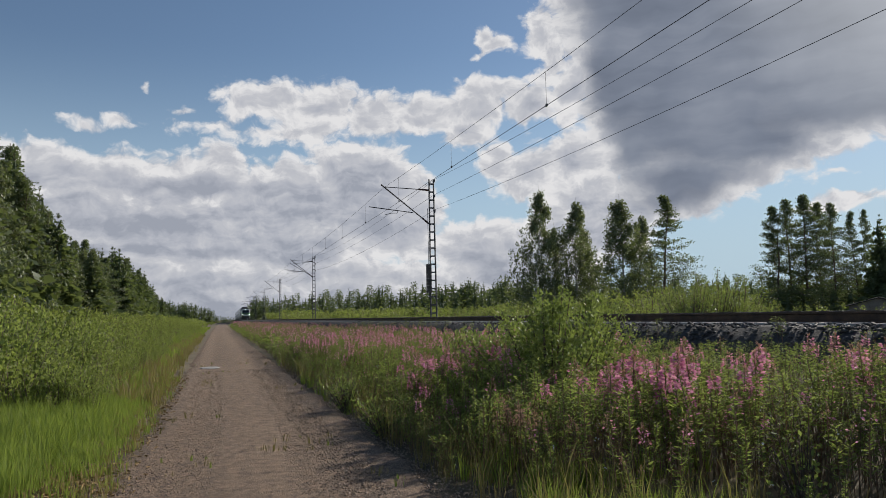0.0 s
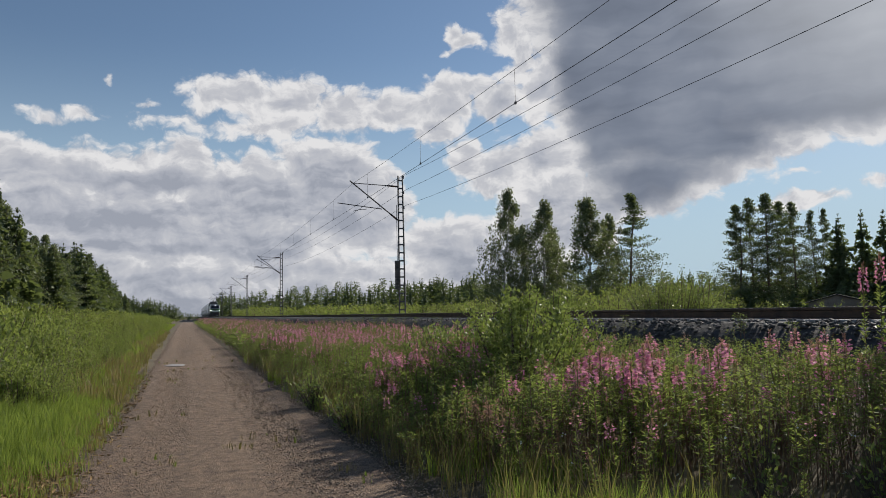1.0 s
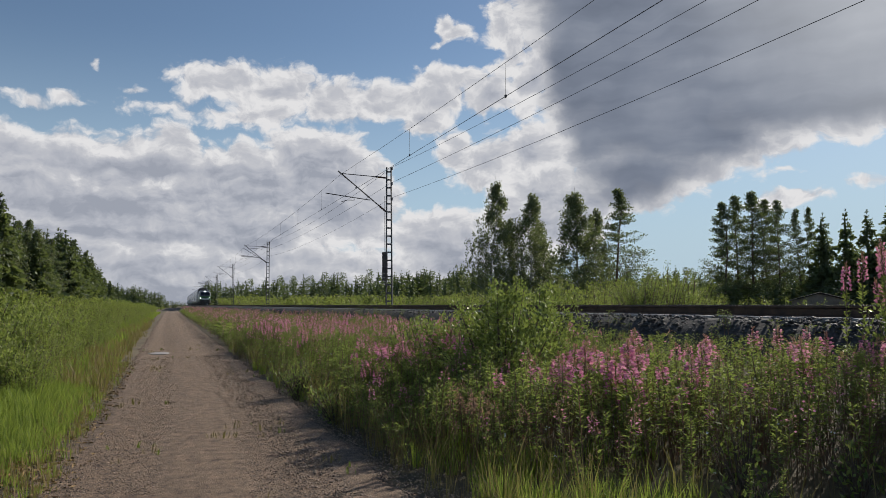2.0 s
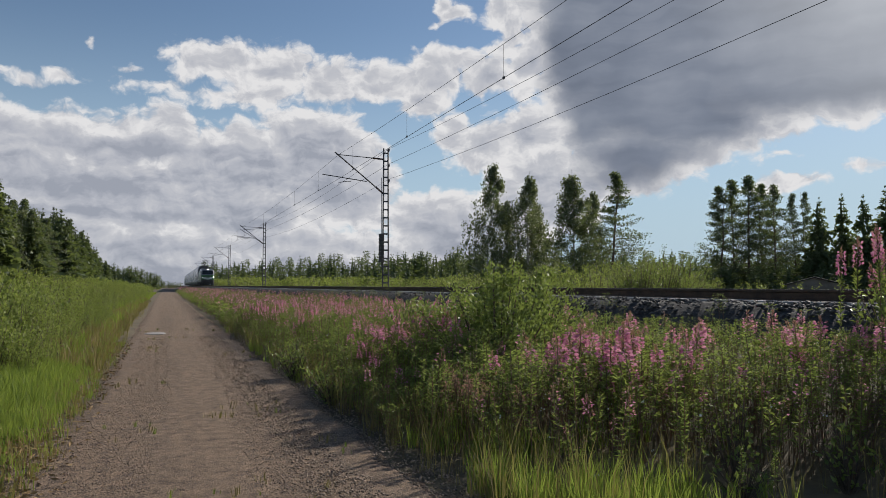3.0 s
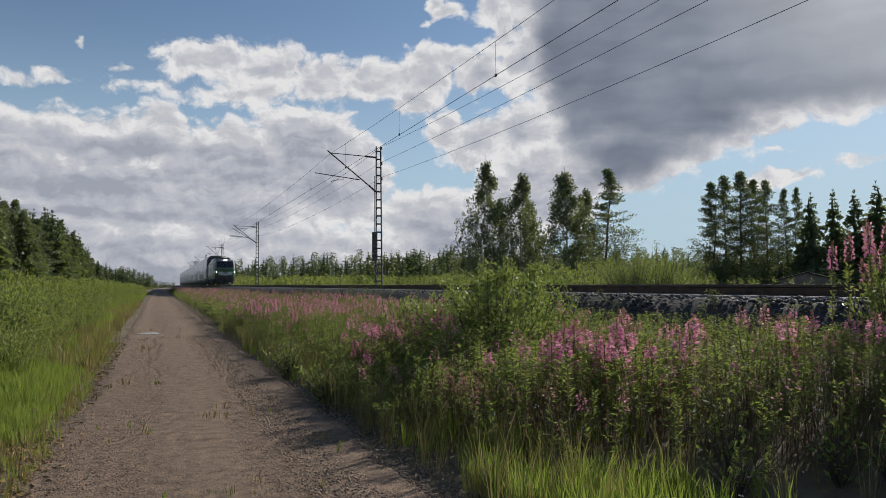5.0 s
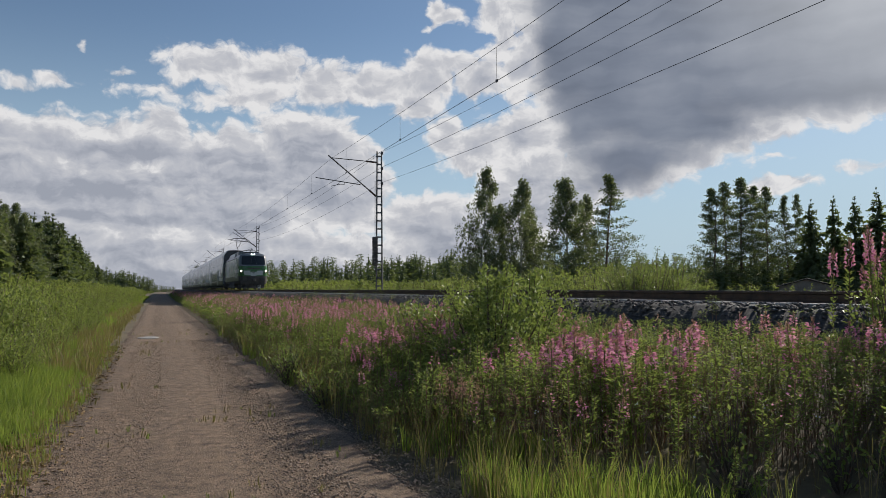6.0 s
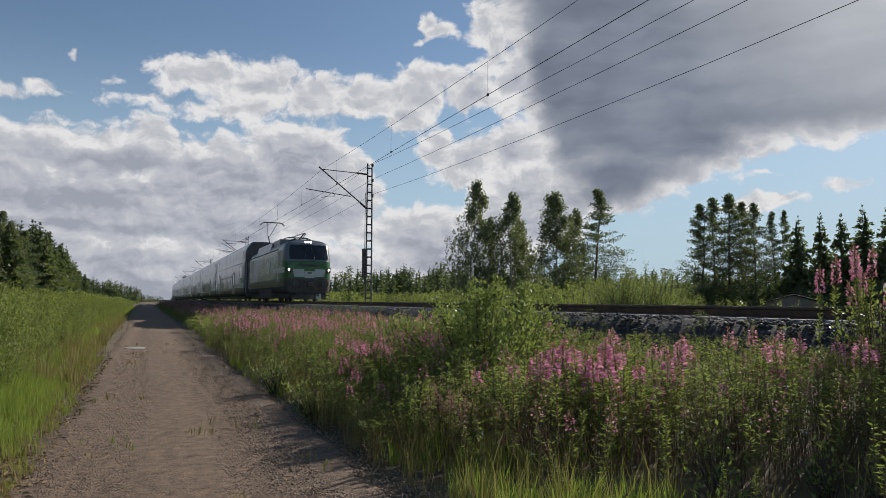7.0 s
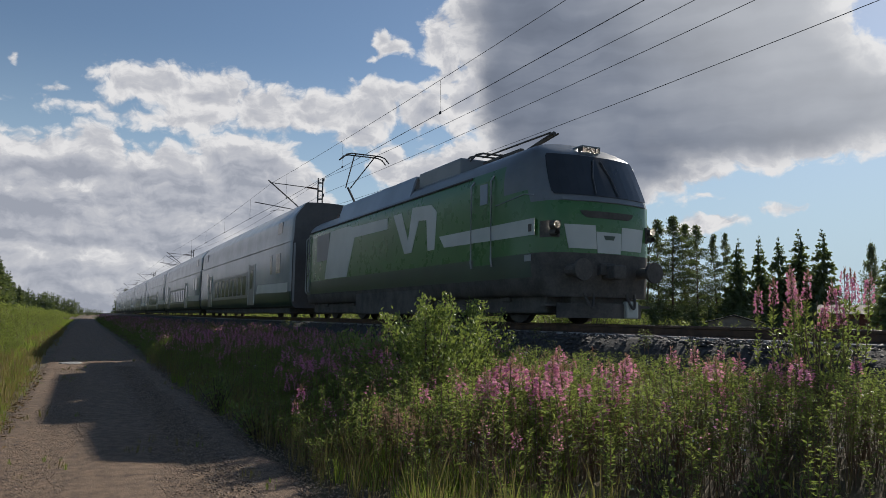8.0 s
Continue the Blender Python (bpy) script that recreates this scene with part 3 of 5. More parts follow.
def build_locomotive():
    loco = tagged(new("locomotive"), "green and white electric locomotive with lit headlights", "locomotive")
    long = 18.0
    bm = bmesh.new()
    cols = 16
    front = [[bm.verts.new((-w + 2 * w * i / cols, nose(-w + 2 * w * i / cols, z), z)) for i in range(cols + 1)] for w, z in LOCO_PROFILE]

    def zone(z):
        return 0 if z > 3.4 else 1 if z > 1.45 else 2 if z > 0.95 else 3

    for (w0, z0), (w1, z1), r, s in zip(LOCO_PROFILE, LOCO_PROFILE[1:], front, front[1:]):
        for i in range(cols):
            bm.faces.new((r[i], r[i + 1], s[i + 1], s[i])).material_index = 0 if z0 > 2.5 else 3 if z0 < 1.4 else 1
    for side in (0, cols):
        lines = [[row[side]] for row in front]
        for y in (2.15, 3.0, 6.0, 10.0, 14.0, 17.0, long):
            for li, (w, z) in zip(lines, LOCO_PROFILE):
                li.append(bm.verts.new((w * (-1 if side == 0 else 1) * (0.93 if y == long else 1), y, z)))
        for (w0, z0), (w1, z1), a, b in zip(LOCO_PROFILE, LOCO_PROFILE[1:], lines, lines[1:]):
            for k in range(len(a) - 1):
                bm.faces.new((a[k], b[k], b[k + 1], a[k + 1])).material_index = 0 if k == 0 and z0 > 2.7 else zone((z0 + z1) / 2)
        if side == 0:
            keep = lines
        else:
            for a, b in ((keep[-1], lines[-1]), (keep[0], lines[0])):
                for k in range(len(a) - 1):
                    try:
                        bm.faces.new((a[k], b[k], b[k + 1], a[k + 1]))
                    except ValueError:
                        pass
            for a, b, c, d in zip(keep, keep[1:], lines, lines[1:]):
                bm.faces.new((a[-1], b[-1], d[-1], c[-1])).material_index = 3
    bmesh.ops.recalc_face_normals(bm, faces=bm.faces)
    for f in bm.faces:
        f.smooth = True
    body = part("body", bm, M["greypaint"], loco)
    for m in ("green", "darkgreen", "under"):
        body.data.materials.append(M[m])
    # face: windscreen, white mask, grille, lamps
    screen = part("windscreen", face_patch(bmesh.new(), [(2.66, -1.20, 1.20), (2.74, -1.24, 1.24), (3.0, -1.23, 1.23), (3.3, -1.20, 1.20), (3.54, -1.16, 1.16), (3.6, -1.12, 1.12)], 0.014, 12), M["glass"], loco, "wide dark glass windscreen")
    for s in (-1, 1):
        part("wiper", tube(bmesh.new(), [(s * 0.1, nose(0.1, 3.5) - 0.04, 3.5), (s * 0.24, nose(0.24, 3.1) - 0.04, 3.1), (s * 0.30, nose(0.3, 2.7) - 0.04, 2.7)], 0.018, 4), M["zinc"], screen)
    part("nose_rail", face_patch(bmesh.new(), [(2.53, -1.36, 1.36), (2.60, -1.36, 1.36)], 0.03), M["greypaint"], loco)
    part("front_grille", face_patch(bmesh.new(), [(2.19, -0.55, 0.55), (2.26, -0.66, 0.66), (2.33, -0.70, 0.70)], 0.01), M["under"], loco)
    for x0, x1, z0, z1 in ((-1.0, -0.335, 1.54, 2.03), (-0.315, 0.315, 1.46, 1.90), (0.335, 1.0, 1.54, 2.03)):
        part("front_panel", face_patch(bmesh.new(), [(z0, x0 * 0.95, x1 * 0.95), ((z0 + z1) / 2, x0, x1), (z1, x0 * 1.04, x1 * 1.04)], 0.012), M["white"], loco)
    part("front_emblem", face_patch(bmesh.new(), [(1.74, -0.10, 0.10), (1.83, -0.15, 0.15)], 0.02), M["darkgreen"], loco)
    for s in (-1, 1):
        housing = part("headlight", face_patch(bmesh.new(), [(1.76, s * 1.14, s * 1.40), (2.10, s * 1.12, s * 1.40)], 0.012), M["under"], loco, "twin round headlight in a dark housing")
        for z, k, r in ((2.0, "lamp", 0.066), (1.84, "dimlamp", 0.045)):
            face = nose(1.26, z)
            b = bmesh.new()
            made = bmesh.ops.create_uvsphere(b, u_segments=12, v_segments=8, radius=r)["verts"]
            bmesh.ops.transform(b, matrix=Matrix.LocRotScale((s * 1.26, face - 0.015, z), None, (1, 0.3, 1)), verts=made)
            part("lamp_lens", b, M[k], housing)
            # rim drawn deep to hide the glowing lens from the side
            rim = bmesh.new()
            made = bmesh.ops.create_cone(rim, cap_ends=False, segments=18, radius1=r + 0.012, radius2=r + 0.012, depth=0.20)["verts"]
            bmesh.ops.transform(rim, matrix=Matrix.Translation((s * 1.26, face - 0.07, z)) @ Matrix.Rotation(radians(90), 4, "X"), verts=made)
            part("lamp_rim", rim, M["under"], housing)
        buffer_part = part("buffer", tube(tube(bmesh.new(), [(s * 0.92, 0.8, 1.08), (s * 0.92, 0.07, 1.08)], 0.12, 12), [(s * 0.92, 0.07, 1.08), (s * 0.92, 0.0, 1.08)], 0.22, 18), M["under"], loco)
        part("step", block(bmesh.new(), s * 1.05, s * 1.4, 0.7, 0.95, 0.35, 0.4), M["under"], buffer_part)
        hose = [(s * 0.55 + 0.16 * math.sin(a), 0.34 - 0.1 * math.sin(a), 0.62 - 0.3 * math.sin(a)) for a in (math.pi * k / 8 for k in range(9))]
        hose = [(s * (0.42 + 0.03 * k), p[1], p[2]) for k, p in enumerate(hose)]
        part("brake_hose", tube(bmesh.new(), hose, 0.028, 6), M["under"], loco)
    top_lamp = part("top_headlight", block(block(bmesh.new(), -0.24, 0.24, nose(0, 3.72) - 0.10, nose(0, 3.85) + 0.1, 3.83, 3.86), -0.24, 0.24, nose(0, 3.72) - 0.04, nose(0, 3.85) + 0.1, 3.70, 3.73), M["greypaint"], loco)
    # upright plates added to screen the lens from aside, in place of a narrow beam
    for x in (-0.24, -0.125, -0.01, 0.105, 0.22):
        part("added_lens_baffle", block(bmesh.new(), x, x + 0.02, nose(0, 3.72) - 0.10, nose(0, 3.72) + 0.06, 3.73, 3.83), M["under"], top_lamp)
    part("lamp_lens", block(bmesh.new(), -0.22, 0.22, nose(0, 3.72) + 0.06, nose(0, 3.72) + 0.09, 3.73, 3.83), M["lamp"], top_lamp)
    part("coupler", block(block(bmesh.new(), -0.16, 0.16, 0.0, 0.6, 0.92, 1.2, 0.03), -0.3, 0.1, 0.25, 0.4, 1.0, 1.25, 0.03), M["under"], loco)
    bm = bmesh.new()
    for s in (-1, 1):
        outline = [(0.0, 0.25), (s * 1.1, 0.65)]
        a = [bm.verts.new((x, y, z)) for (x, y) in outline for z in (0.12, 0.42)]
        bm.faces.new((a[0], a[1], a[3], a[2]))
    rim = bmesh.ops.extrude_face_region(bm, geom=bm.faces[:])
    bmesh.ops.translate(bm, vec=(0, 0.05, 0), verts=[e for e in rim["geom"] if isinstance(e, bmesh.types.BMVert)])
    part("snow_plough", bm, M["under"], loco)
    # sunlight on the dark plough's corner, put in as a white block
    part("sunlit_plough_corner", block(bmesh.new(), 0.42, 0.74, 0.30, 0.46, 0.12, 0.48, 0.04), M["white"], loco, "white block for the sunlit corner of the snow plough")
    part("plough_bracket", block(bmesh.new(), -0.8, 0.8, 0.6, 1.0, 0.3, 0.6, 0.03), M["under"], loco)
    # sides: band, stripe, emblem shapes, doors
    for s in (-1, 1):
        x0, x1 = s * 1.478, s * 1.488
        part("side_band", plate(bmesh.new(), [(0.92, 1.82), (0.92, 2.17), (5.36, 2.19), (5.06, 1.88)], x0, x1), M["white"], loco)
        part("side_stripe", plate(bmesh.new(), [(8.95, 2.76), (8.95, 3.10), (12.2, 3.16), (12.5, 3.24), (14.6, 3.24), (15.2, 1.48), (12.67, 1.47), (11.95, 2.78)], s * 1.45, s * 1.486), M["white"], loco)
        part("louvre_panel", plate(bmesh.new(), [(14.85, 2.2), (14.75, 3.22), (16.3, 3.22), (16.3, 2.2)], s * 1.45, s * 1.484), M["greypaint"], loco)
        part("side_emblem", plate(bmesh.new(), [(8.5, 3.12), (7.88, 3.12), (7.38, 2.25), (7.12, 1.9), (7.62, 1.9)], x0, s * 1.487), M["white"], loco)
        part("side_emblem", plate(bmesh.new(), [(7.38, 2.25), (7.1, 3.18), (5.85, 3.10), (5.52, 2.86), (5.64, 1.87), (6.06, 1.87), (6.16, 2.72), (6.66, 2.76), (7.12, 1.9)], x0, s * 1.488), M["white"], loco)
        door = part("cab_door", plate(bmesh.new(), [(2.68, 1.3), (2.68, 3.24), (3.5, 3.24), (3.5, 1.3)], s * 1.45, s * 1.482), M["green"], loco)
        part("door_window", plate(bmesh.new(), [(2.86, 2.72), (2.86, 3.2), (3.2, 3.2), (3.2, 2.72)], s * 1.46, s * 1.49), M["bluegrey"], door)
        for y in (2.62, 3.56):
            part("grab_rail", tube(bmesh.new(), [(s * 1.5, y, 1.25), (s * 1.53, y, 1.38), (s * 1.53, y, 3.22), (s * 1.44, y, 3.34)], 0.024, 6), M["silver"], loco)
        part("cab_trim", tube(bmesh.new(), [(s * 1.485, 0.95, 2.66), (s * 1.487, 1.3, 2.72), (s * 1.487, 2.5, 2.62)], 0.012, 5), M["silver"], loco)
        part("side_lamp", block(bmesh.new(), s * 1.475, s * 1.5, 1.02, 1.14, 1.90, 2.06, 0.01), M["under"], loco)
        part("marker_plate", block(bmesh.new(), s * 1.475, s * 1.49, 1.05, 1.3, 1.28, 1.42, 0.01), M["silver"], loco)
        part("gutter", tube(bmesh.new(), [(s * 1.42, 3.7, 3.45), (s * 1.42, 17.6, 3.45)], 0.03, 5), M["under"], loco)
        cowl = bmesh.new()
        a = [cowl.verts.new((s * w, y, z)) for y in (7.6, 14.2) for w, z in ((1.39, 3.47), (1.16, 4.2), (0.85, 4.24))]
        cowl.faces.new((a[0], a[1], a[4], a[3]))
        cowl.faces.new((a[1], a[2], a[5], a[4]))
        rim = bmesh.ops.extrude_face_region(cowl, geom=cowl.faces[:])
        bmesh.ops.translate(cowl, vec=(-s * 0.05, 0, -0.05), verts=[e for e in rim["geom"] if isinstance(e, bmesh.types.BMVert)])
        bmesh.ops.recalc_face_normals(cowl, faces=cowl.faces)
        part("roof_cowl", cowl, M["bluegrey"], loco, "blue-grey roof cowling")
        part("sill_box", block(bmesh.new(), s * 1.2, s * 1.44, 6.2, 11.8, 0.16, 0.9, 0.05), M["under"], loco)
        for y in (17.35, 17.75):
            part("grab_rail", tube(bmesh.new(), [(s * 1.44, y, 1.0), (s * 1.5, y, 1.1), (s * 1.5, y, 3.2), (s * 1.42, y, 3.3)], 0.03, 5), M["silver"], loco)
    part("underframe_box", block(bmesh.new(), -1.2, 1.2, 0.9, 17.4, 0.2, 0.9, 0.05), M["under"], loco)
    for y0, y1, h in ((4.9, 7.5, 4.26), (7.8, 10.8, 4.18), (11.0, 13.9, 4.18)):
        part("roof_hatch", block(bmesh.new(), -1.12, 1.12, y0, y1, 3.5, h, 0.05), M["greypaint"], loco)
    part("horn", tube(bmesh.new(), [(0.3, 2.3, 4.02), (0.3, 1.9, 4.02)], 0.06, 8), M["zinc"], loco)
    pantograph(loco, 15.9, True, 1)
    pantograph(loco, 3.9, False, -1, 0.1)
    bogie(loco, 3.9, 3.0, 0.62)
    bogie(loco, 14.1, 3.0, 0.62)
    return loco


COACH_PROFILE = [(1.30, 0.42), (1.45, 0.50), (1.53, 0.75), (1.55, 1.15), (1.55, 2.3), (1.55, 3.25), (1.52, 3.42), (1.50, 3.5), (1.48, 4.0), (1.46, 4.42), (1.40, 4.56), (1.02, 5.08), (0.92, 5.16), (0.4, 5.19), (0.05, 5.2)]


def build_coach():
    coach = tagged(new("double_deck_coach"), "silver double-deck passenger coach with a green lower band", "coach", "coaches of the train")
    long = 26.6
    bm = bmesh.new()
    rings = []
    ring_shape = [(-w, z) for w, z in COACH_PROFILE] + [(w, z) for w, z in reversed(COACH_PROFILE)]
    for y, k in ((0.0, 0.97), (0.25, 1.0), (4.0, 1.0), (13.0, 1.0), (22.0, 1.0), (long - 0.25, 1.0), (long, 0.97)):
        rings.append([bm.verts.new((x * k, y, z)) for x, z in ring_shape])
    n = len(ring_shape)
    for r, s in zip(rings, rings[1:]):
        for k in range(n):
            m = (k + 1) % n
            z = (ring_shape[k][1] + ring_shape[m][1]) / 2
            f = bm.faces.new((r[k], r[m], s[m], s[k]))
            f.material_index = 2 if z < 0.55 else 1 if z < 1.1 else 0
            f.smooth = True
    for r in (rings[0][::-1], rings[-1]):
        bm.faces.new(r).material_index = 3
    bmesh.ops.recalc_face_normals(bm, faces=bm.faces)
    body = part("body", bm, M["silver"], coach)
    for m in ("darkgreen", "under", "coachend"):
        body.data.materials.append(M[m])
    for s in (-1, 1):
        part("waist_rail", block(bmesh.new(), s * 1.52, s * 1.565, 0.3, long - 0.3, 3.37, 3.42, 0.01), M["silver"], coach)
        part("window_band", plate(bmesh.new(), [(9.2, 1.02), (9.2, 2.42), (20.6, 2.42), (20.6, 1.02)], s * 1.54, s * 1.556), M["coachband"], coach)
        part("lower_stripe", plate(bmesh.new(), [(0.5, 1.12), (0.5, 1.55), (6.6, 1.62), (6.9, 1.2)], s * 1.54, s * 1.558), M["white"], coach)
        for k in range(8):
            y = 9.65 + k * 1.33
            w = part("lower_window", plate(bmesh.new(), [(y, 1.2), (y, 2.25), (y + 0.92, 2.25), (y + 0.92, 1.2)], s * 1.55, s * 1.562), M["glass"], coach)
            part("frame", block(bmesh.new(), s * 1.55, s * 1.57, y + 0.92, y + 1.0, 1.16, 2.29), M["silver"], w)
        for y, z0, z1, wide in ((3.55, 2.05, 2.98, 0.35), (1.95, 2.05, 2.98, 0.75), (23.0, 2.05, 2.98, 0.75)):
            part("vestibule_window", plate(bmesh.new(), [(y, z0), (y, z1), (y + wide, z1), (y + wide, z0)], s * 1.55, s * 1.562), M["glass"], coach)
        for y in (2.0, long - 2.6):
            part("end_window", block(bmesh.new(), s * 1.40, s * 1.49, y, y + 0.8, 3.92, 4.45, 0.0), M["glass"], coach)
        for y in (7.5, 21.3):
            door = part("entrance_door", plate(bmesh.new(), [(y, 0.6), (y, 2.75), (y + 1.3, 2.75), (y + 1.3, 0.6)], s * 1.54, s * 1.56), M["coachband"], coach)
            part("door_window", plate(bmesh.new(), [(y + 0.35, 1.5), (y + 0.35, 2.5), (y + 0.95, 2.5), (y + 0.95, 1.5)], s * 1.555, s * 1.567), M["glass"], door)
            for d in (-0.1, 1.4):
                part("door_pillar", block(bmesh.new(), s * 1.54, s * 1.575, y + d - 0.07, y + d + 0.07, 0.6, 2.8, 0.01), M["white"], coach)
    for y in (0, long):
        d = 0.24 if y else -0.24
        part("gangway_bellows", block(bmesh.new(), -0.65, 0.65, min(y, y + d), max(y, y + d), 0.95, 3.15, 0.05), M["under"], coach)
        part("corner_post", block(bmesh.new(), -1.46, -1.38, min(y, y + d * 0.25), max(y, y + d * 0.25), 0.7, 3.3), M["silver"], coach)
    part("underfloor_box", block(bmesh.new(), -1.3, 1.3, 1.0, 25.3, 0.18, 0.5, 0.04), M["under"], coach)
    bogie(coach, 3.2, 2.5, 0.46)
    bogie(coach, long - 3.2, 2.5, 0.46)
    return coach


locomotive = build_locomotive()
first_coach = build_coach()
coaches = [first_coach] + [copy_thing(first_coach, pose(0, 0, 0)) for _ in range(6)]


# ---- plants ----
rng = np.random.default_rng(7)
Shape = namedtuple("Shape", "v f m")


def unit(a):
    return a / np.maximum(np.linalg.norm(a, axis=-1, keepdims=True), 1e-6)


def leaf_shapes(base, way, length, width, mat=0, fold=0.0):
    """Pointed leaves, one for each row of base and way."""
    base, way = np.asarray(base, float), unit(np.asarray(way, float))
    n = len(base)
    side = unit(np.cross(way, rng.normal(size=(n, 3))))
    up = np.cross(side, way)
    length, width = np.broadcast_to(length, n)[:, None], np.broadcast_to(width, n)[:, None]
    mid = base + way * length * 0.45
    v = np.stack([base, mid + side * width / 2 + up * width * fold, base + way * length, mid - side * width / 2 + up * width * fold], 1).reshape(-1, 3)
    k = np.arange(n)[:, None] * 4
    f = np.concatenate([k + (0, 1, 2), k + (0, 2, 3)], 1).reshape(-1, 3)
    return Shape(v, f, np.full(len(f), mat))


def blades(base, lean, length, width, mat=0):
    """Grass blades that bow over."""
    n = len(base)
    base, lean = np.asarray(base, float), np.asarray(lean, float)
    side = unit(np.stack([-lean[:, 1], lean[:, 0], np.zeros(n)], 1) + rng.normal(0, 0.3, (n, 3)) * (1, 1, 0)) * np.broadcast_to(width, n)[:, None] / 2
    length = np.broadcast_to(length, n)[:, None]
    up = np.array((0, 0, 1.0))
    mid = base + (up * 0.6 + lean * 0.25) * length
    tip = base + (up * 0.93 + lean * 0.85) * length
    v = np.stack([base - side, base + side, mid + side * 0.8, mid - side * 0.8, tip], 1).reshape(-1, 3)
    k = np.arange(n)[:, None] * 5
    f = np.concatenate([k + (0, 1, 2), k + (0, 2, 3), k + (3, 2, 4)], 1).reshape(-1, 3)
    return Shape(v, f, np.full(len(f), mat))


def rods(a, b, r0, r1, mat=0, sides=3):
    """Tapered three-sided stems from a to b."""
    a, b = np.asarray(a, float), np.asarray(b, float)
    n = len(a)
    way = unit(b - a)
    s = unit(np.cross(way, np.where(np.abs(way[:, 2:]) > 0.9, (1.0, 0, 0), (0, 0, 1.0))))
    t = np.cross(way, s)
    ang = 2 * np.pi * np.arange(sides) / sides
    r0, r1 = np.broadcast_to(r0, n)[:, None, None], np.broadcast_to(r1, n)[:, None, None]
    ring = s[:, None] * np.cos(ang)[None, :, None] + t[:, None] * np.sin(ang)[None, :, None]
    v = np.concatenate([a[:, None] + ring * r0, b[:, None] + ring * r1], 1).reshape(-1, 3)
    k = np.arange(n)[:, None] * 2 * sides
    f = []
    for i in range(sides):
        j = (i + 1) % sides
        f += [k + (i, j, sides + j), k + (i, sides + j, sides + i)]
    f = np.concatenate(f, 1).reshape(-1, 3)
    return Shape(v, f, np.full(len(f), mat))


def joined(*shapes):
    v, f, m, n = [], [], [], 0
    for s in shapes:
        v.append(s.v)
        f.append(s.f + n)
        m.append(s.m)
        n += len(s.v)
    return Shape(np.concatenate(v), np.concatenate(f), np.concatenate(m))


def scatter(shapes, pos, size, lean=0.08, tall=None):
    """Sows turned and scaled copies of the shapes at pos, all in one."""
    pos, size = np.asarray(pos, float), np.asarray(size, float)
    tall = size if tall is None else np.asarray(tall, float)
    pick = rng.integers(len(shapes), size=len(pos))
    out = []
    for k, s in enumerate(shapes):
        idx = np.where(pick == k)[0]
        if not len(idx):
            continue
        a = rng.uniform(0, 2 * np.pi, len(idx))
        c, d = np.cos(a)[:, None], np.sin(a)[:, None]
        x, y, z = s.v[:, 0][None] * size[idx, None], s.v[:, 1][None] * size[idx, None], s.v[:, 2][None] * tall[idx, None]
        tilt = rng.normal(0, lean, (len(idx), 2))
        v = np.stack([x * c - y * d + z * tilt[:, :1], x * d + y * c + z * tilt[:, 1:], z], 2) + pos[idx][:, None]
        f = s.f[None] + (np.arange(len(idx)) * len(s.v))[:, None, None]
        out.append(Shape(v.reshape(-1, 3), f.reshape(-1, 3), np.tile(s.m, len(idx))))
    return joined(*out)


def grow(name, shape, mats, label, category):
    return tagged(new(name, mesh_of(name, shape.v, shape.f, [M[m] for m in mats], shape.m)), label, category, kind="stuff")


def tuft(n, high, spread=0.07, width=0.009, mat=0):
    a, r = rng.uniform(0, 2 * np.pi, n), rng.uniform(0, spread, n)
    base = np.stack([np.cos(a) * r, np.sin(a) * r, np.zeros(n)], 1)
    lean = np.stack([np.cos(a), np.sin(a), np.zeros(n)], 1) * rng.uniform(0.05, 0.5, n)[:, None]
    return blades(base, lean, high * rng.uniform(0.5, 1.0, n), width * rng.uniform(0.7, 1.3, n), mat)


def fireweed(high=1.0, leaves=46, flowers=34, stage=1.0, coarse=1.0):
    """A fireweed stem: narrow leaves in a spiral, a pink spike above (stage 0: faded, 1: in bloom). Materials: leaf, stem, petal, faded."""
    bow = rng.normal(0, 0.05, 2)

    def along(s):
        return np.stack([bow[0] * s ** 2, bow[1] * s ** 2, s * high], -1)

    knots = np.linspace(0, 1, 4)
    stem = rods(along(knots[:-1]), along(knots[1:]), 0.006 * coarse, 0.004 * coarse, 1)
    s = (0.77 if flowers else 0.97) - (0.42 if flowers else 0.55) * rng.uniform(0, 1, leaves) ** 1.5
    a = rng.uniform(0, 2 * np.pi, leaves)
    way = np.stack([np.cos(a), np.sin(a), rng.uniform(-0.1, 0.9, leaves)], 1)
    parts_ = [stem, leaf_shapes(along(s), way, rng.uniform(0.05, 0.11, leaves) * (1.15 - 0.5 * s) * (1 if coarse < 1.3 else 1.4), 0.013 * coarse, 0, 0.2)]
    if flowers:
        s = rng.uniform(0.79, 0.96, flowers)
        a = rng.uniform(0, 2 * np.pi, flowers)
        out = np.stack([np.cos(a), np.sin(a), rng.uniform(-0.3, 0.5, flowers)], 1)
        hold = along(s) + unit(out) * (0.045 * (1.25 - s))[:, None] * 2.2
        bloom = rng.random(flowers) < stage
        for want, mat, w in ((True, 2, 0.030), (False, 3, 0.012)):
            k = np.where(bloom == want)[0]
            if len(k):
                parts_.append(leaf_shapes(hold[k], out[k], rng.uniform(0.026, 0.042, len(k)) * coarse, w * 0.75 * coarse, mat))
        k = max(flowers // 3, 3)
        s = rng.uniform(0.92, 1.0, k)
        a = rng.uniform(0, 2 * np.pi, k)
        parts_.append(leaf_shapes(along(s), np.stack([np.cos(a), np.sin(a), np.full(k, 1.2)], 1), 0.035 * coarse, 0.008 * coarse, 3))
    return joined(*parts_)


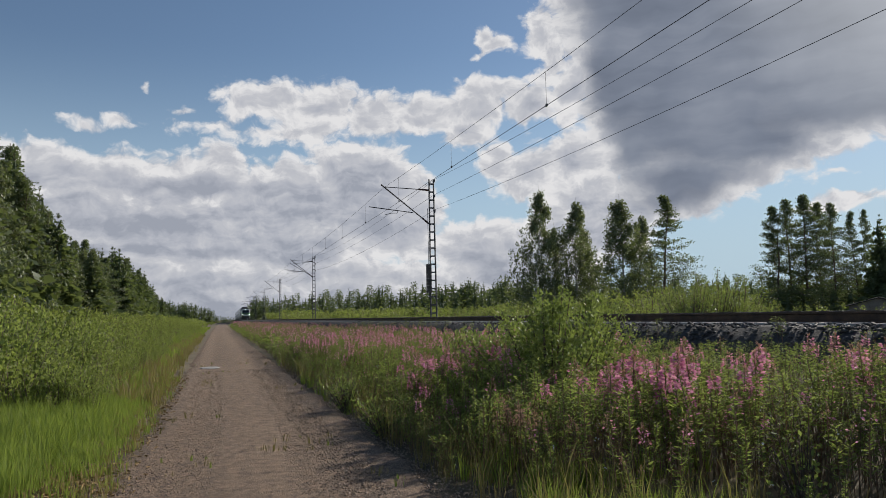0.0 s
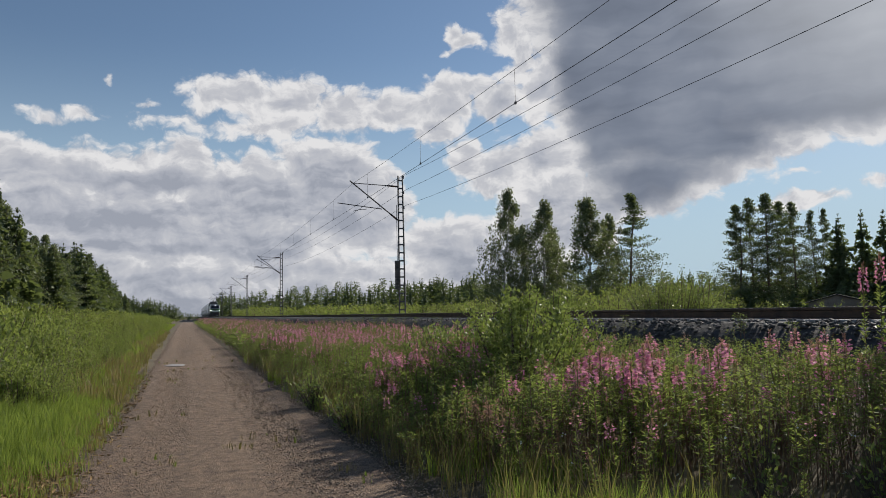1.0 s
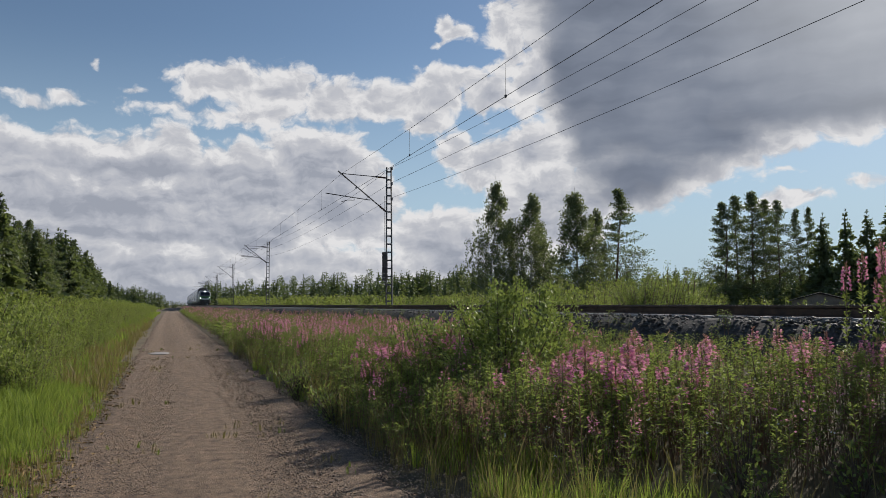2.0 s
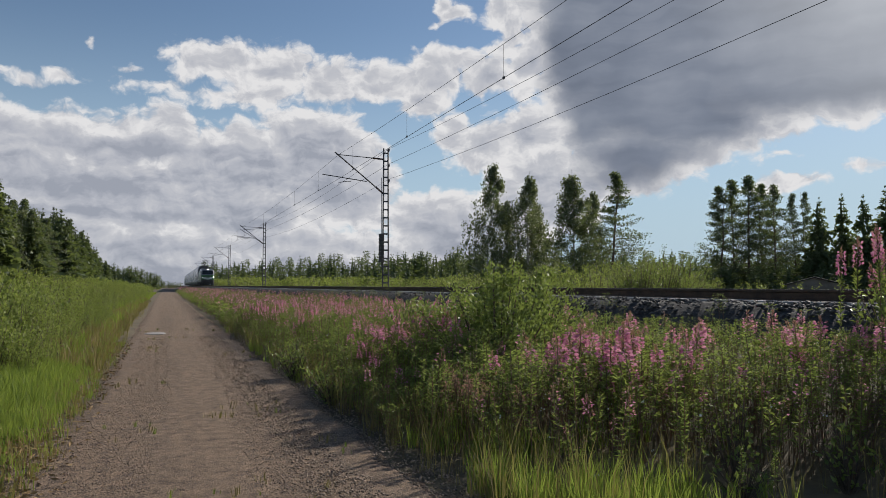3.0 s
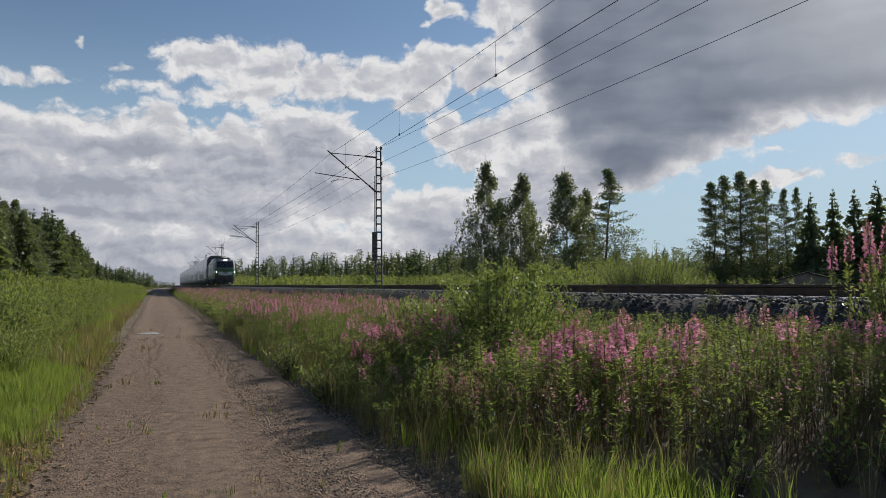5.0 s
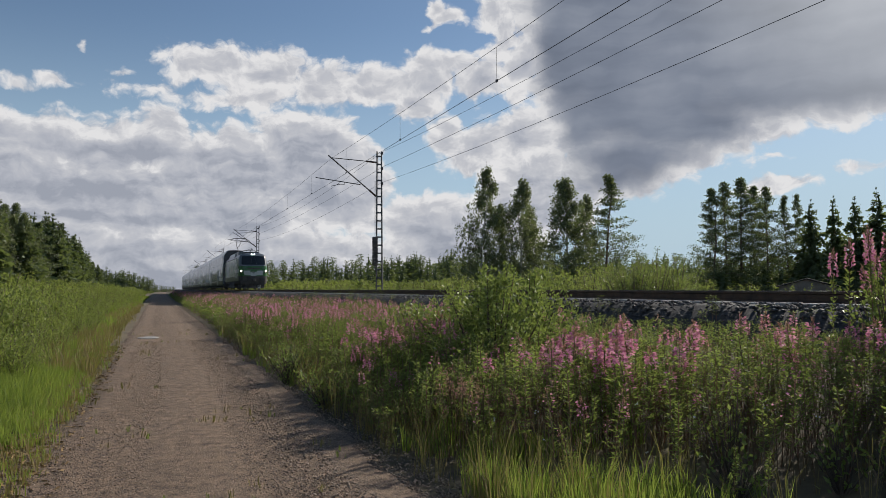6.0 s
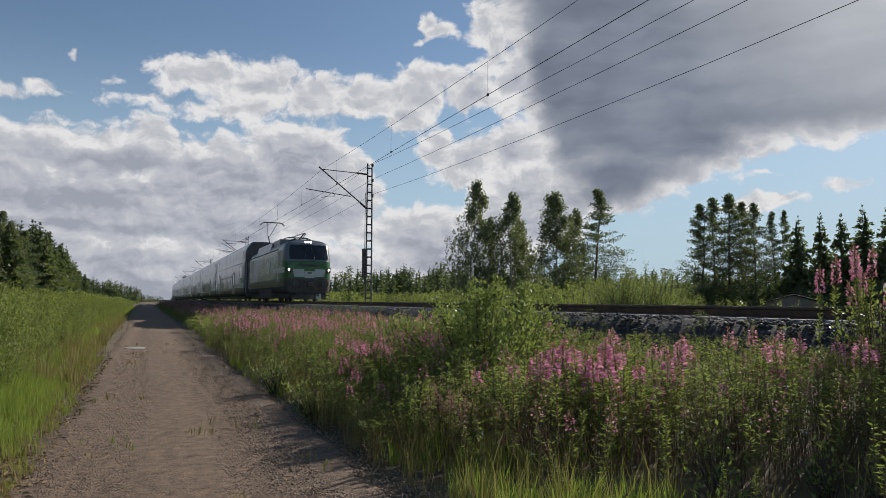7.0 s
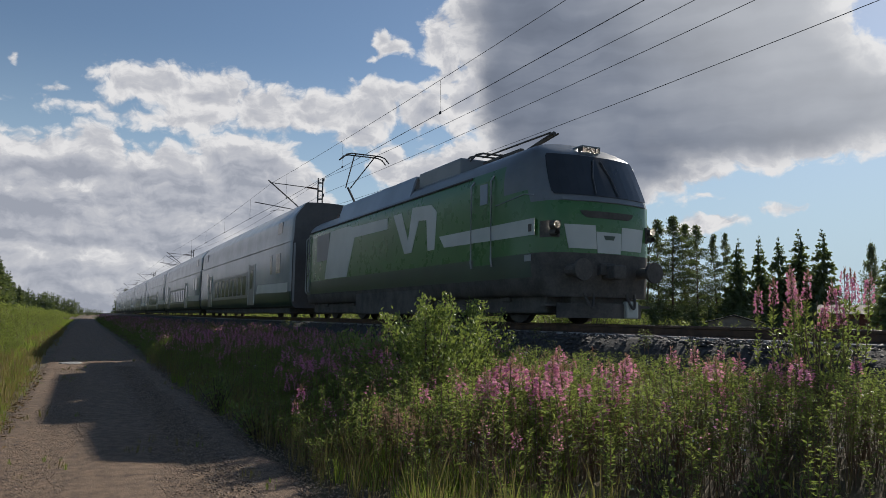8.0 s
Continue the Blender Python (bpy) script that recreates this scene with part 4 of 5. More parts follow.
def herb(high=0.6, leaves=60, size=0.06, slim=0.36, deep=0.75):
    """A leafy green weed."""
    n = leaves
    s = 1 - deep * rng.uniform(0, 1, n) ** 1.4
    a = rng.uniform(0, 2 * np.pi, n)
    r = 0.16 * rng.uniform(0.1, 1, n)
    base = np.stack([np.cos(a) * r, np.sin(a) * r, s * high], 1)
    way = np.stack([np.cos(a), np.sin(a), rng.uniform(-0.3, 1.0, n)], 1)
    b = rng.uniform(0, 2 * np.pi, 4)
    foot = np.zeros((4, 3))
    head = np.stack([np.cos(b) * 0.1, np.sin(b) * 0.1, np.full(4, high * 0.95)], 1)
    return joined(leaf_shapes(base, way, size * rng.uniform(0.6, 1.4, n), size * slim, 0, 0.15), rods(foot, head, 0.004, 0.002, 1))


def shrub(high=1.0, stems=9, leaves=420, size=0.06, wide=0.42, loose=0.09, dome=0.0):
    """A young willow or birch: upright stems with small leaves. Materials: leaf, bark."""
    a = rng.uniform(0, 2 * np.pi, stems)
    out = rng.uniform(0.15, 1.0, stems) * wide
    top = np.stack([np.cos(a) * out, np.sin(a) * out, high * rng.uniform(0.62, 1.0, stems)], 1)
    top[:, 2] *= 1 - dome * (out / wide) ** 2
    foot = top * (0.12, 0.12, 0)
    k = rng.integers(stems, size=leaves)
    s = rng.uniform(0.15, 1.0, leaves) ** 0.8
    spread = rng.normal(0, loose * high, (leaves, 3)) * (1.15 - s)[:, None]
    base = foot[k] + (top - foot)[k] * s[:, None] + spread
    base[:, 2] = np.maximum(base[:, 2], 0.03)
    way = rng.normal(0, 0.6, (leaves, 3)) + (top - foot)[k] * 0.5 + (0, 0, 0.2)
    return joined(leaf_shapes(base, way, size * rng.uniform(0.7, 1.3, leaves), size * 0.5, 0, 0.1), rods(foot, top, 0.012 * high, 0.003, 1))


def field_points(n, x0, x1, y0, y1, near=4.3, power=1.0):
    """Random places, denser towards the viewer with a higher power; bent along the line."""
    x = rng.uniform(x0, x1, n)
    y = y0 + (y1 - y0) * rng.uniform(0, 1, n) ** power
    keep = np.hypot(x, y) > near
    x, y = x[keep], y[keep]
    z = np.array([ground_z(v) for v in x])
    return np.stack([x + 1.5 * (np.maximum(y, 0) / 280) ** 2 + y * 0.002, y, z], 1)


def clumpy(p, scale, threshold, seed):
    """Keeps the points that lie in patches."""
    k = [noise.noise((a[0] * scale, a[1] * scale, seed)) > threshold for a in p]
    return p[np.array(k, bool)]


def build_weeds():
    near_fw = [fireweed(1.0, 60, 84, st) for st in (1.0, 0.85, 0.55, 0.3)]
    plain_fw = [fireweed(0.95, 84, 0) for _ in range(4)]
    faded_fw = [fireweed(1.0, 40, 30, 0.12) for _ in range(3)]
    far_fw = [fireweed(1.0, 22, 13, st, 1.7) for st in (0.8, 0.45, 0.2)] + [fireweed(0.95, 28, 0, 0, 1.8)]
    herbs = [herb(0.6, 90, 0.045), herb(0.5, 84, 0.036), herb(0.7, 90, 0.05, 0.28)]
    crowns = [herb(1.0, 120, 0.034, 0.34, 0.34), herb(1.0, 110, 0.03, 0.4, 0.3), herb(1.0, 100, 0.04, 0.3, 0.38)]
    mats = ("weedleaf", "weedstem", "petal", "faded")

    def height(p):
        return np.interp(p[:, 0], (2.1, 2.6, 3.2, 4.6, 6.0, 7.2), (0.50, 0.80, 1.0, 0.97, 0.74, 0.42)) * rng.uniform(0.6, 1.12, len(p)) * np.interp(np.hypot(p[:, 0], p[:, 1]), (5.0, 7.5), (0.72, 1.0))

    green = np.concatenate([field_points(1500, 2.6, 6.9, 2.2, 24, 6.5, 1.35), field_points(70, 2.6, 6.9, 2.2, 6.5, 5.2)])
    bloom = clumpy(field_points(420, 3.3, 7.0, 4.5, 24, 6.4, 1.2), 0.7, 0.3, 4.0)
    worn = clumpy(field_points(620, 2.4, 6.4, 2.2, 24, 5.7, 1.3), 0.7, 0.0, 8.0)
    # flowering groups: place and number of stems
    groups = ((4.1, 5.95, 20), (4.0, 6.7, 20), (5.5, 6.6, 12), (6.2, 6.1, 12), (5.6, 4.75, 16), (4.5, 5.35, 9), (3.55, 10.6, 12), (3.85, 10.2, 10), (3.1, 11.2, 8), (2.6, 8.3, 4), (4.75, 6.3, 5), (6.1, 4.4, 12), (3.35, 4.8, 2))
    clump = np.concatenate([np.array((cx, cy, 0)) + rng.normal(0, 1, (n, 3)) * (0.24, 0.28, 0) for cx, cy, n in groups])
    clump[:, 2] = [ground_z(v) for v in clump[:, 0]]
    bloom = np.concatenate([bloom, clump, clumpy(field_points(640, 2.7, 6.6, 9.5, 25, 5.4), 0.5, -0.1, 9.0)])
    s = joined(scatter(plain_fw, green, height(green)), scatter(near_fw, bloom, height(bloom) * 1.10), scatter(faded_fw, worn, height(worn)))
    grow("fireweed_stand", s, mats, "dense stand of flowering pink fireweed on the embankment foot", "fireweed")
    p = field_points(2600, 2.4, 7.2, 24, 150, 4, 1.7)
    grow("distant_fireweed", scatter(far_fw, p, height(p) * 1.12 * np.interp(p[:, 1], (24, 150), (1, 1.2))), mats, "fading pink fireweed along the line far ahead", "fireweed")
    p = field_points(700, 3.3, 6.9, 2.2, 30, 6.6, 1.3)
    e = clumpy(field_points(900, 2.1, 3.3, 6.5, 30, 4.6, 1.2), 0.8, -0.2, 7.0)
    p = np.concatenate([p, e])
    top = field_points(1500, 3.0, 6.8, 3.4, 26, 6.7, 1.4)
    q = field_points(1500, 2.2, 6.9, 30, 160, 4.2, 1.6)
    edge = np.array((5.6, 4.3, 0.3)) + rng.normal(0, 1, (90, 3)) * (0.55, 0.6, 0)
    edge = edge[np.hypot(edge[:, 0], edge[:, 1]) > 6.3]
    edge[:, 2] = [ground_z(v) for v in edge[:, 0]]
    top = np.concatenate([top, edge])
    ht = height(top)
    grow("green_weeds", joined(scatter(herbs, p, height(p) * 1.2), scatter(crowns, top, ht * 1.1, 0.08, ht * 0.95), scatter([herb(0.6, 26, 0.13)], q, height(q) * 1.3)), ("weedleaf", "weedstem"), "leafy green weeds growing thickly between path and railway", "weeds")
    # lone leafy stalks at the front edge
    p = np.array(((3.72, 4.5, 0.0), (3.0, 5.6, 0.0), (4.55, 4.35, 0.05), (2.45, 6.6, 0.0), (3.35, 5.15, 0.0), (4.1, 4.75, 0.0)))
    grow("leafy_stalks", scatter([fireweed(1.0, 120, 0, 0, 1.25) for _ in range(3)], p, rng.uniform(0.62, 0.85, len(p)), 0.03), mats, "upright green fireweed stalks before the thicket", "weeds")
    # tall group by the ballast, and low stragglers on the stones
    p = np.array((6.9, 5.0, 0.62)) + rng.normal(0, 1, (16, 3)) * (0.26, 0.22, 0)
    grow("tall_fireweed", scatter([fireweed(1.0, 90, 110, st) for st in (0.75, 0.5)], p, rng.uniform(0.65, 0.85, 16), 0.06, rng.uniform(1.1, 1.6, 16)), mats, "tall pink fireweed group beside the ballast", "fireweed")
    p = clumpy(field_points(220, 6.9, 8.1, 2, 40, 4, 1.3), 0.9, 0.0, 2.0)
    p[:, 2] += 0.25
    grow("ballast_weeds", joined(scatter(herbs, p, rng.uniform(0.3, 0.6, len(p)))), ("weedleaf", "weedstem"), "small green weeds creeping onto the ballast stones", "weeds")
    # grasses
    tufts = [tuft(16, 0.40, 0.07, 0.008), tuft(14, 0.46, 0.07, 0.008), tuft(18, 0.34, 0.08, 0.008)]
    p = np.concatenate([field_points(1000, 2.3, 4.6, 2.8, 6.1, 4.35), clumpy(field_points(420, 2.0, 3.4, 6, 26, 4.2, 1.4), 0.8, 0.2, 5.0)])
    p = p[(p[:, 1] > 6) | ((np.hypot(p[:, 0], p[:, 1]) < 5.75) & (np.arctan2(p[:, 0], p[:, 1]) < 0.70 + rng.normal(0, 0.05, len(p))))]
    dry = np.concatenate([field_points(320, 2.05, 2.9, 4, 26, 4.3, 1.5), field_points(160, 2.2, 5.5, 3.5, 16, 4.6)])
    shape = joined(scatter(tufts, p, rng.uniform(0.7, 1.15, len(p))), scatter([tuft(7, 0.7, 0.05, 0.006, 1), tuft(9, 0.5, 0.06, 0.006, 1)], dry, rng.uniform(0.6, 1.3, len(dry))))
    grow("embankment_grass", shape, ("grass", "drygrass"), "long bright green grass with dry stalks at the path edge", "grass")
    # rusty sorrel patch
    p = np.concatenate([np.array((2.9, 6.6, 0)) + rng.normal(0, 1, (40, 3)) * (0.2, 0.4, 0), np.array((4.4, 5.7, 0.05)) + rng.normal(0, 1, (10, 3)) * (0.15, 0.15, 0)])
    grow("sorrel", scatter([fireweed(0.95, 16, 40, 0.0, 1.1)], p, rng.uniform(0.5, 0.85, 50)), mats, "rust-red seeding sorrel stalks among the weeds", "weeds")
    # white-flecked small flowers
    p = field_points(120, 2.2, 6.5, 3, 18, 4.4)
    p[:, 2] += height(p) * rng.uniform(0.45, 0.95, len(p))
    a = rng.normal(size=(len(p) * 3, 3)) + (0, 0, 0.6)
    s = leaf_shapes(np.repeat(p, 3, 0) + rng.normal(0, 0.012, (len(p) * 3, 3)), a, 0.018, 0.016, 0)
    grow("white_flowers", s, ("white",), "scattered small white flower heads in the weeds", "flowers")


build_weeds()


def build_left_verge():
    tufts = [tuft(18, 0.46, 0.08, 0.008), tuft(16, 0.42, 0.08, 0.007), tuft(20, 0.36, 0.09, 0.007)]
    p = np.concatenate([field_points(3300, -4.0, -1.1, 4.2, 15, 3.5, 1.1), field_points(420, -2.1, -1.1, 14, 34, 3.5, 1.2)])
    p = p[p[:, 0] < -1.12 - 0.36 * np.clip(9.0 - p[:, 1], 0, 4.5)]
    size = np.interp(-p[:, 0], (1.2, 1.9, 2.8), (0.5, 0.95, 1.15)) * rng.uniform(0.7, 1.15, len(p))
    q = field_points(1300, -4.2, -1.5, 30, 160, 3.5, 1.5)
    far = [tuft(10, 0.5, 0.18, 0.026), tuft(10, 0.42, 0.2, 0.024)]
    r = np.concatenate([field_points(220, -2.4, -1.0, 15, 60, 3.5, 1.6), clumpy(field_points(1200, -2.4, -1.15, 15, 80, 3.5, 1.3), 0.6, -0.05, 3.0)])
    shape = joined(scatter(tufts, p, size), scatter(far, q, rng.uniform(0.6, 1.1, len(q))), scatter([tuft(9, 0.38, 0.1, 0.010, 1)], r, rng.uniform(0.5, 1.5, len(r))))
    grow("verge_grass", shape, ("grass", "drygrass"), "tall lush green grass along the gravel path", "grass")
    # short dry and green turf between path and grass, and the verge behind the viewer
    e = field_points(1500, -2.1, -0.92, 4.0, 22, 3.5, 1.3)
    b = np.concatenate([field_points(900, -5.0, -1.1, -12, 4, 1.2), field_points(500, 2.3, 6.8, -12, 1.2, 2.4)])
    b = b[(b[:, 0] < 0) | (b[:, 1] < b[:, 0] * 0.4)]
    b = b[(b[:, 0] > 0) | (b[:, 1] < 3.0)]
    turf = joined(scatter([tuft(9, 0.16, 0.09, 0.008, 1), tuft(9, 0.14, 0.1, 0.008, 0), tuft(9, 0.12, 0.1, 0.008, 1)], e, rng.uniform(0.5, 1.4, len(e))), scatter(tufts, b, rng.uniform(0.6, 1.2, len(b))))
    grow("path_edge_turf", turf, ("grass", "drygrass"), "short yellowing turf along the edge of the path", "grass")
    near = [shrub(1.0, 8, 330, 0.074, 0.5), shrub(1.0, 7, 300, 0.080, 0.5), shrub(1.0, 9, 350, 0.068, 0.55)]
    mid = [shrub(1.0, 5, 170, 0.08), shrub(1.0, 5, 160, 0.085)]
    p = np.concatenate([field_points(240, -9.0, -3.4, 8, 30, 5.0, 1.1), field_points(330, -5.5, -1.95, 13.5, 34, 5.0, 1.15)])
    q = field_points(640, -12.0, -1.9, 30, 120, 5.0, 1.4)
    w = field_points(260, -12.0, -2.4, 120, 330, 5.0, 1.3)
    hp = np.interp(-p[:, 0], (1.9, 2.6, 3.4, 4.4, 7, 11), (0.55, 0.8, 1.05, 1.4, 1.8, 2.3)) * rng.uniform(0.6, 1.25, len(p))
    hq = np.interp(-q[:, 0], (1.9, 2.6, 4.0, 7, 12), (0.55, 0.8, 1.3, 1.8, 2.8)) * rng.uniform(0.5, 1.35, len(q))
    hw = np.interp(-w[:, 0], (2.4, 4.0, 7, 12), (0.8, 1.3, 1.9, 2.6)) * rng.uniform(0.75, 1.2, len(w))
    shape = joined(scatter(near, p, hp * 0.95, 0.05, hp), scatter(mid, q, hq, 0.05), scatter([shrub(1.0, 4, 70, 0.2)], w, hw * 1.2, 0.05, hw))
    grow("birch_thicket", shape, ("shrubleaf", "bark"), "thicket of young birch and willow shrubs beside the path", "shrubs")
    # brown litter at the edge, loose pebbles on the path
    p = np.concatenate([field_points(2400, -2.2, -0.7, 4.5, 22, 3.5, 1.3), field_points(2600, -3.0, -0.9, 4.2, 9.0, 3.5)])
    p[:, 2] += 0.03
    a = rng.normal(size=(len(p), 3)) * (1, 1, 0.2)
    grow("leaf_litter", leaf_shapes(p, a, rng.uniform(0.04, 0.11, len(p)), 0.024, 0), ("litter",), "brown dead leaves and grass at the path edge", "litter")
    p = clumpy(field_points(300, -0.9, 2.0, 4.5, 30, 3.5, 1.4), 0.5, 0.12, 6.0)
    p[:, 2] += 0.02
    grow("path_grass", scatter([tuft(7, 0.09, 0.09, 0.008, 1), tuft(6, 0.07, 0.08, 0.007, 0)], p, rng.uniform(0.6, 1.4, len(p))), ("grass", "drygrass"), "sparse low grass tufts on the gravel path", "grass")


build_left_verge()


def stone_shape():
    bm = bmesh.new()
    bmesh.ops.create_icosphere(bm, subdivisions=1, radius=1.0)
    bmesh.ops.triangulate(bm, faces=bm.faces)
    v = np.array([p.co[:] for p in bm.verts])
    f = np.array([[p.index for p in t.verts] for t in bm.faces])
    bm.free()
    v = v * rng.uniform(0.6, 1.25, (len(v), 1)) * (1.0, 0.75, 0.6)
    return Shape(v, f, np.zeros(len(f), int))


def build_stones():
    kinds = [stone_shape() for _ in range(6)]
    xs = (6.9, 7.35, 7.75, 8.15, 8.5, 9.0, 9.8, 10.6)
    zs = (0.50, 0.66, 1.02, 1.29, 1.33, 1.31, 1.31, 1.31)
    p = np.concatenate([field_points(4200, 7.1, 9.0, 3.5, 18, 4), field_points(1500, 7.1, 9.0, 18, 45, 4, 1.4), field_points(500, 9.1, 10.6, 3.5, 20, 4)])
    p[:, 2] = np.interp(p[:, 0], xs, zs) + rng.uniform(-0.02, 0.03, len(p))
    grow("ballast_stones", scatter(kinds, p, rng.uniform(0.02, 0.05, len(p)), 0.5), ("stone",), "loose dark grey crushed stones on the track shoulder", "stones")
    grit = []
    for _ in range(5):
        v = np.array(((1, 0, 0), (-1, 0, 0), (0, 1, 0), (0, -1, 0), (0, 0, 1), (0, 0, -1)), float) * rng.uniform(0.6, 1.2, (6, 1)) * (1, 0.8, 0.6)
        f = np.array(((0, 2, 4), (2, 1, 4), (1, 3, 4), (3, 0, 4), (2, 0, 5), (1, 2, 5), (3, 1, 5), (0, 3, 5)))
        grit.append(Shape(v, f, np.zeros(8, int)))
    p = np.concatenate([field_points(27000, -1.3, 2.3, 4.2, 24, 3.5, 1.5), field_points(3800, 1.1, 2.7, 4.2, 18, 3.5, 1.4)])
    p[:, 2] = np.where(p[:, 0] < 2.05, 0.024, 0.0)
    size = rng.uniform(0.004, 0.013, len(p)) * np.where(p[:, 0] > 1.1, 1.5, 1.0)
    grow("path_pebbles", scatter(grit, p, size, 0.3), ("pebble",), "loose pale pebbles strewn over the path", "pebbles")


build_stones()


# ---- trees ----
def tree(name, trunk, crown, mats, label, category):
    t = tagged(new(name), label, category)
    for n, s, m in (("trunk", trunk, mats[0]), ("crown", crown, mats[1])):
        share(n, mesh_of(n, s.v, s.f, [M[m]], s.m * 0), t)
    return t


def trunk_rods(high, r, lean=0.0):
    z = np.linspace(0, high, 7)
    x = np.cumsum(rng.normal(0, 0.012 * high, 7)) * lean
    p = np.stack([x, x * 0.5, z], 1)
    w = r * (1 - z / high * 0.93)
    return rods(p[:-1], p[1:], w[:-1], w[1:], 0, 7), p


def spruce(high=12.0, wide=2.0, bare=0.05, tiers=40, sprays=12, big=1.0, limbs=True):
    trunk, _ = trunk_rods(high, 0.013 * high)
    z = bare * high + (1 - bare) * high * np.linspace(0, 0.985, tiers)
    base, way, size = [], [], []
    limbs_a, limbs_b = [], []
    for zz in np.minimum(z + rng.normal(0, 0.012 * high, tiers), high * 0.99):
        s = max(0.0, high - zz) / (high * (1 - bare))
        for a in rng.uniform(0, 2 * np.pi, 7):
            reach = wide * (s ** 0.85) * rng.uniform(0.6, 1.12) + 0.03
            drop = (-0.28 + rng.normal(0, 0.14)) * reach + 0.3 * (1 - s)
            tip = np.array((math.cos(a) * reach, math.sin(a) * reach, drop))
            limbs_a.append((0, 0, zz))
            limbs_b.append(np.array((0, 0, zz)) + tip)
            u = rng.uniform(0.12, 1.0, sprays)
            b = np.array((0, 0, zz)) + tip * u[:, None] + rng.normal(0, 0.05 * reach + 0.02, (sprays, 3))
            b[:, 2] += 0.12 * reach * np.sin(u * 3.1)
            base.append(b)
            way.append(tip / reach + rng.normal(0, 0.45, (sprays, 3)) + (0, 0, -0.12))
            size.append(np.full(sprays, (0.20 + 0.24 * reach) * (0.3 + 0.7 * min(1.0, s * 4)) * (1 + (big - 1) * min(1.0, s * 3))))
    size = np.concatenate(size) * rng.uniform(0.7, 1.3, len(size) * sprays)
    wood = joined(trunk, rods(limbs_a, limbs_b, 0.02, 0.006)) if limbs else trunk
    # the close inner twigs
    z = np.linspace(0.02, 0.95, 9) * high
    at_ = np.stack([rng.normal(0, 0.05 * wide, 9), rng.normal(0, 0.05 * wide, 9), z], 1)
    r = wide * 0.26 * (1 - z / high) * rng.uniform(0.8, 1.2, 9) + 0.02
    core = rods(at_[:-1], at_[1:], r[:-1], r[1:], 0, 7)
    return wood, joined(core, leaf_shapes(np.concatenate(base), np.concatenate(way), size, size * 0.55))


def pine(high=14.0, wide=2.2, bare=0.3, limbs=70, sprays=84, big=1.0):
    trunk, _ = trunk_rods(high, 0.013 * high, 1.0)
    base, way, a_, b_ = [], [], [], []
    for k in range(limbs):
        s = (k + rng.uniform(0, 1)) / limbs
        zz = high * (bare + (0.97 - bare) * s)
        a = rng.uniform(0, 2 * np.pi)
        reach = wide * (1 - s) ** 0.9 * rng.uniform(0.5, 1.15) * (0.7 + 0.3 * min(1, s * 3)) + 0.12
        tip = np.array((math.cos(a) * reach, math.sin(a) * reach, rng.uniform(-0.05, 0.4) * reach))
        root = np.array((0, 0, zz))
        a_.append(root)
        b_.append(root + tip)
        for u in (0.3, 0.5, 0.7, 0.86, 1.0):
            n = sprays // 5
            c = root + tip * u + (0, 0, 0.08)
            out = rng.normal(size=(n, 3))
            base.append(c + out * (0.24, 0.24, 0.06) * (0.6 + 0.5 * reach / wide))
            way.append(out + (0, 0, 0.5))
    base = np.concatenate(base)
    size = rng.uniform(0.16, 0.31, len(base)) * big
    return joined(trunk, rods(a_, b_, 0.035, 0.012)), leaf_shapes(base, np.concatenate(way), size, size * 0.42)


def birch(high=16.0, wide=2.3, bare=0.2, limbs=90, hang=11, narrow=1.0):
    trunk, line = trunk_rods(high, 0.010 * high, 1.0)
    base, way, a_, b_ = [], [], [], []
    for k in range(limbs):
        s = (k + rng.uniform(0, 1)) / limbs
        zz = high * (bare + (0.95 - bare) * s)
        a = rng.uniform(0, 2 * np.pi)
        bulge = (1 - s) ** 0.78 * (0.66 + 0.34 * min(1, s * 4.0)) * 1.08
        reach = wide * bulge * rng.uniform(0.45, 1.1) * narrow + 0.2
        tip = np.array((math.cos(a) * reach, math.sin(a) * reach, reach * rng.uniform(0.15, 0.65)))
        root = np.array((np.interp(zz, line[:, 2], line[:, 0]), np.interp(zz, line[:, 2], line[:, 1]), zz))
        a_.append(root)
        b_.append(root + tip)
        for u in rng.uniform(0.3, 1.0, hang):
            n = 9
            c = root + tip * u + rng.normal(0, 0.18, 3)
            d = rng.uniform(0, 1.0, n) * rng.uniform(0.5, 1.5)
            base.append(c + np.stack([rng.normal(0, 0.14, n), rng.normal(0, 0.14, n), -d], 1))
            way.append(rng.normal(0, 0.5, (n, 3)) + (0, 0, -0.6))
    base = np.concatenate(base)
    size = rng.uniform(0.17, 0.33, len(base))
    return joined(trunk, rods(a_, b_, 0.03, 0.008)), leaf_shapes(base, np.concatenate(way), size, size * 0.62)


def at(az, far):
    return math.sin(radians(az)) * far, math.cos(radians(az)) * far


